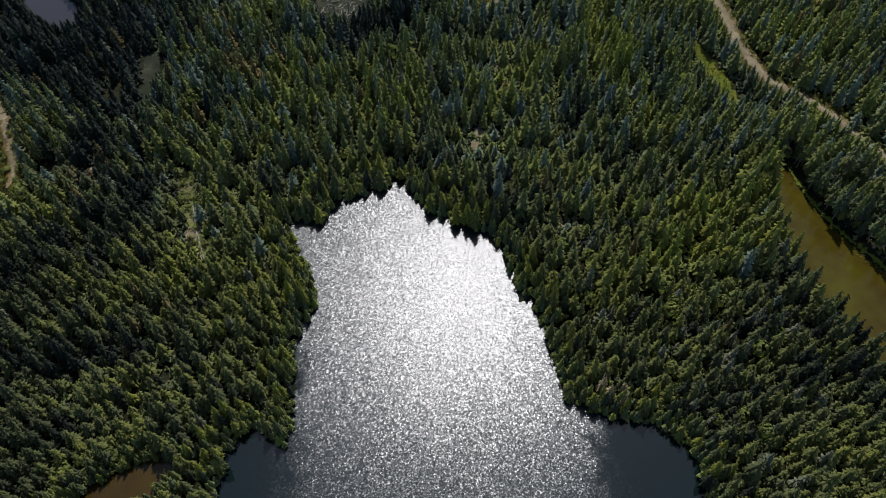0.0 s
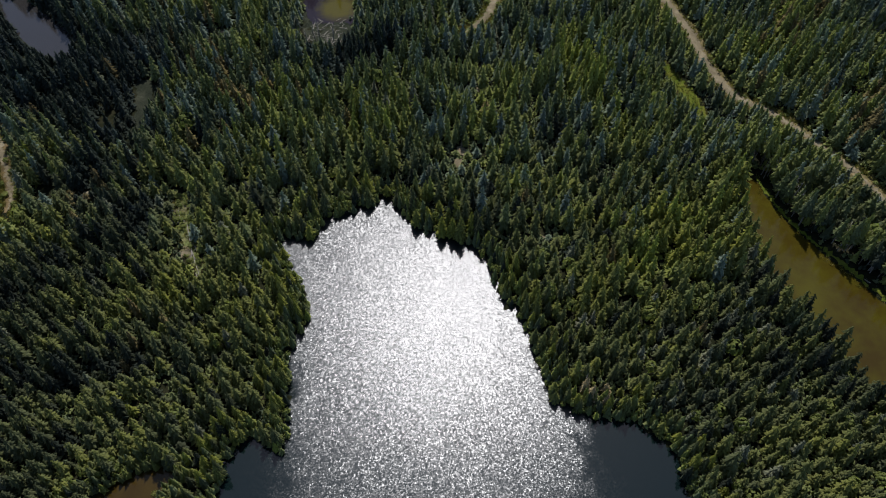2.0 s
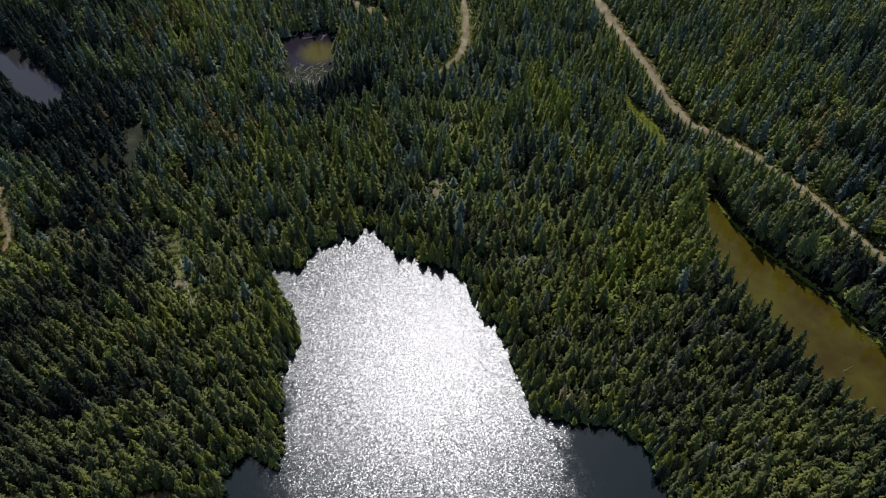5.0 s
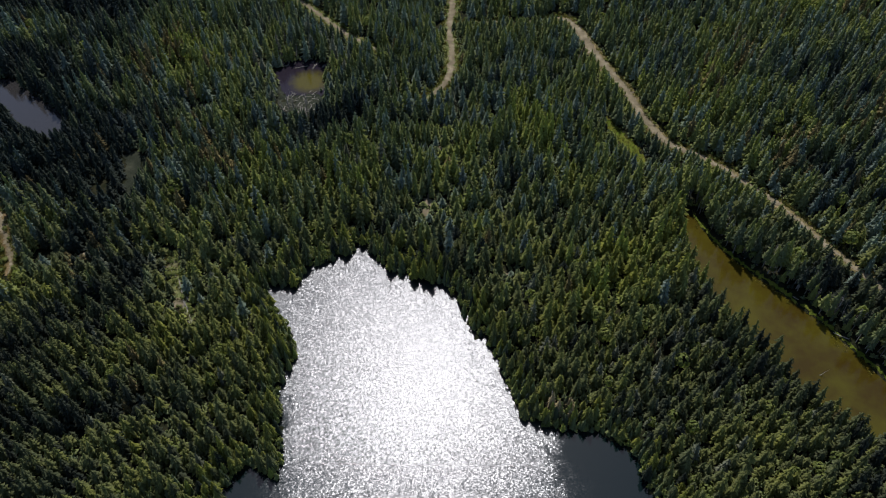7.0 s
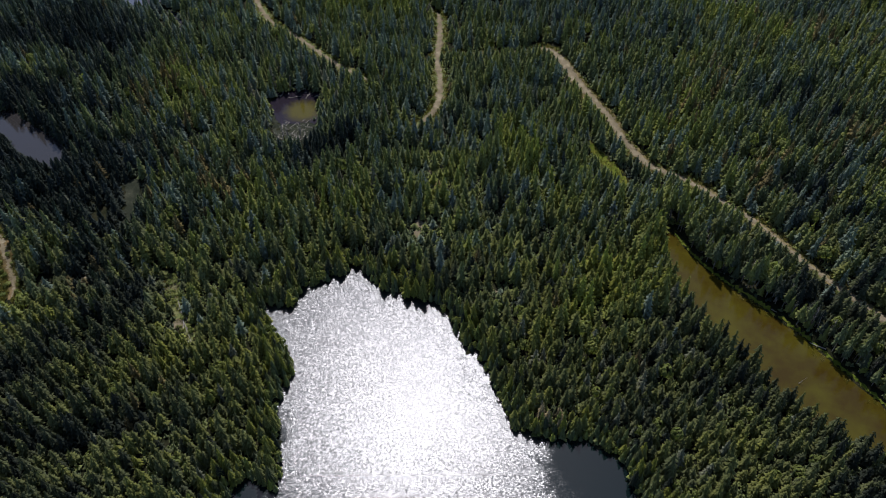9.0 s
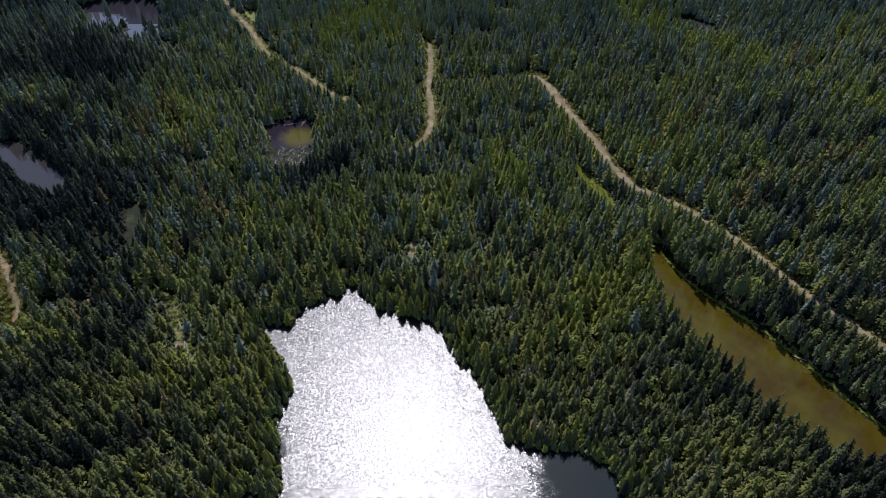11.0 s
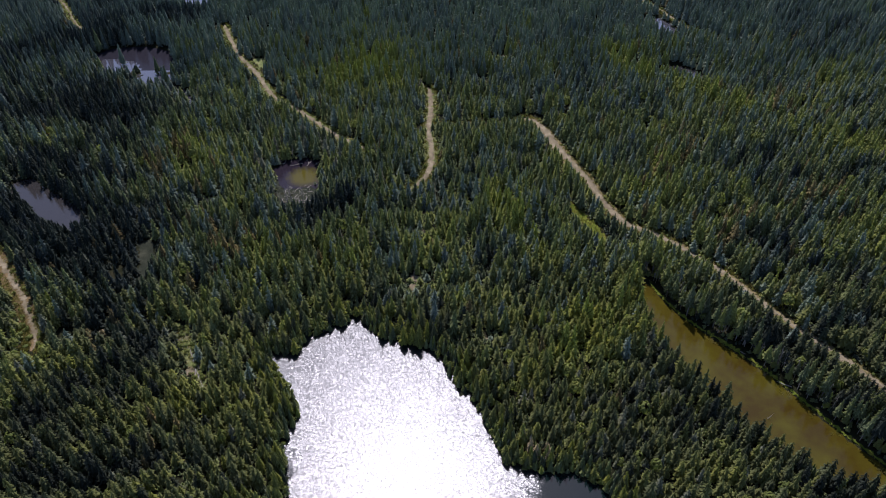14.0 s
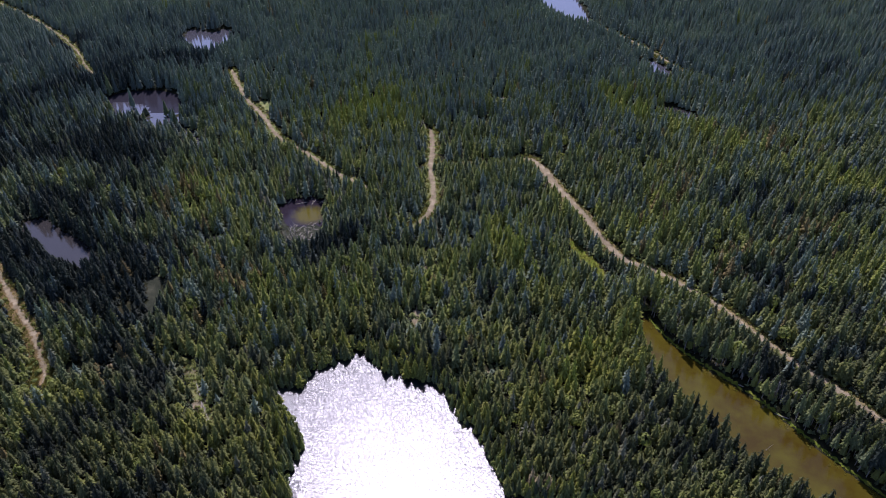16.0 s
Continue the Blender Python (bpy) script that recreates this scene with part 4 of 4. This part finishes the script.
def dead_wood():
    r = random.Random(61)
    sites = []
    bank = curve([(70, 141), (77, 128), (83, 118), (93, 106), (101, 96), (108, 85), (115, 73)], False, 6)
    for p in bank:
        for k in range(2 if r.random() < 0.55 else 1):
            sites.append((p[0] + r.uniform(-0.3, 2.6), p[1] + r.uniform(0, 2.6)))
    for k in range(10):
        sites.append((-54 + r.uniform(-9, 9), 178 + r.uniform(-6, 9)))
    for k in range(34):
        sites.append((-52 + r.uniform(-10, 11), 212 + r.uniform(-3, 9)))
    for k in range(10):
        sites.append((66 + r.uniform(-5, 4), 146 + r.uniform(-6, 6)))
    for k in range(4):
        sites.append((28 + r.uniform(-5, 6), 67.5 + r.uniform(0, 4)))
    xy = np.array(sites)
    gap = water_gap(xy)
    xy, gap = xy[gap > -0.6], gap[gap > -0.6]
    z = land_height(xy, gap)
    models = [snag(70 + k) for k in range(4)]
    homes = {}
    for k, (x, y) in enumerate(xy):
        s = r.uniform(0.6, 1.25)
        m = pose(x, y, z[k], r.gauss(0, 4), r.gauss(0, 4), r.uniform(0, 360)) @ Matrix.Scale(s, 4)
        if k < 4:
            homes[k] = m
        else:
            copy_thing(models[k % 4], m)
    for k, m in homes.items():
        models[k].matrix_basis = m
    log = fallen_log(81, 5.0)
    for x, y, z, turn, s in ((86.5, 113.5, 0.55, -40, 1.0), (104, 88.5, 0.5, 150, 0.8), (118, 70, 0.5, -60, 0.9)):
        copy_thing(log, pose(x, y, z, 0, 0, turn) @ Matrix.Scale(s, 4))
    heap = [(r.uniform(-57, -46), r.uniform(179, 191.5), r.uniform(0, 360), r.uniform(0.3, 0.6)) for k in range(60)]
    heap += [(r.uniform(-61, -45), r.uniform(206.5, 213), r.uniform(0, 360), r.uniform(0.3, 0.6)) for k in range(24)]
    # wind-thrown trunks down the middle of the earth slip
    heap += [(-76.6 + 9.5 * k / 11 + r.uniform(-0.8, 0.8), 111 - 19 * k / 11 + r.uniform(-0.6, 0.6), r.uniform(-80, -40), r.uniform(0.5, 0.85)) for k in range(12)]
    for x, y, turn, s in heap:
        spot = np.array([[x, y]])
        z = max(float(land_height(spot, water_gap(spot))[0]), -0.05) + 0.08
        copy_thing(log, pose(x, y, z, r.gauss(0, 6), r.gauss(0, 5), turn) @ Matrix.Scale(s, 4))
    log.matrix_basis = pose(96, 100.5, 0.4, 0, 0, 140) @ Matrix.Scale(0.7, 4)
    copy_thing(models[1], pose(92.8, 77.6, -0.9, 12, 38, 30) @ Matrix.Scale(0.55, 4))


dead_wood()
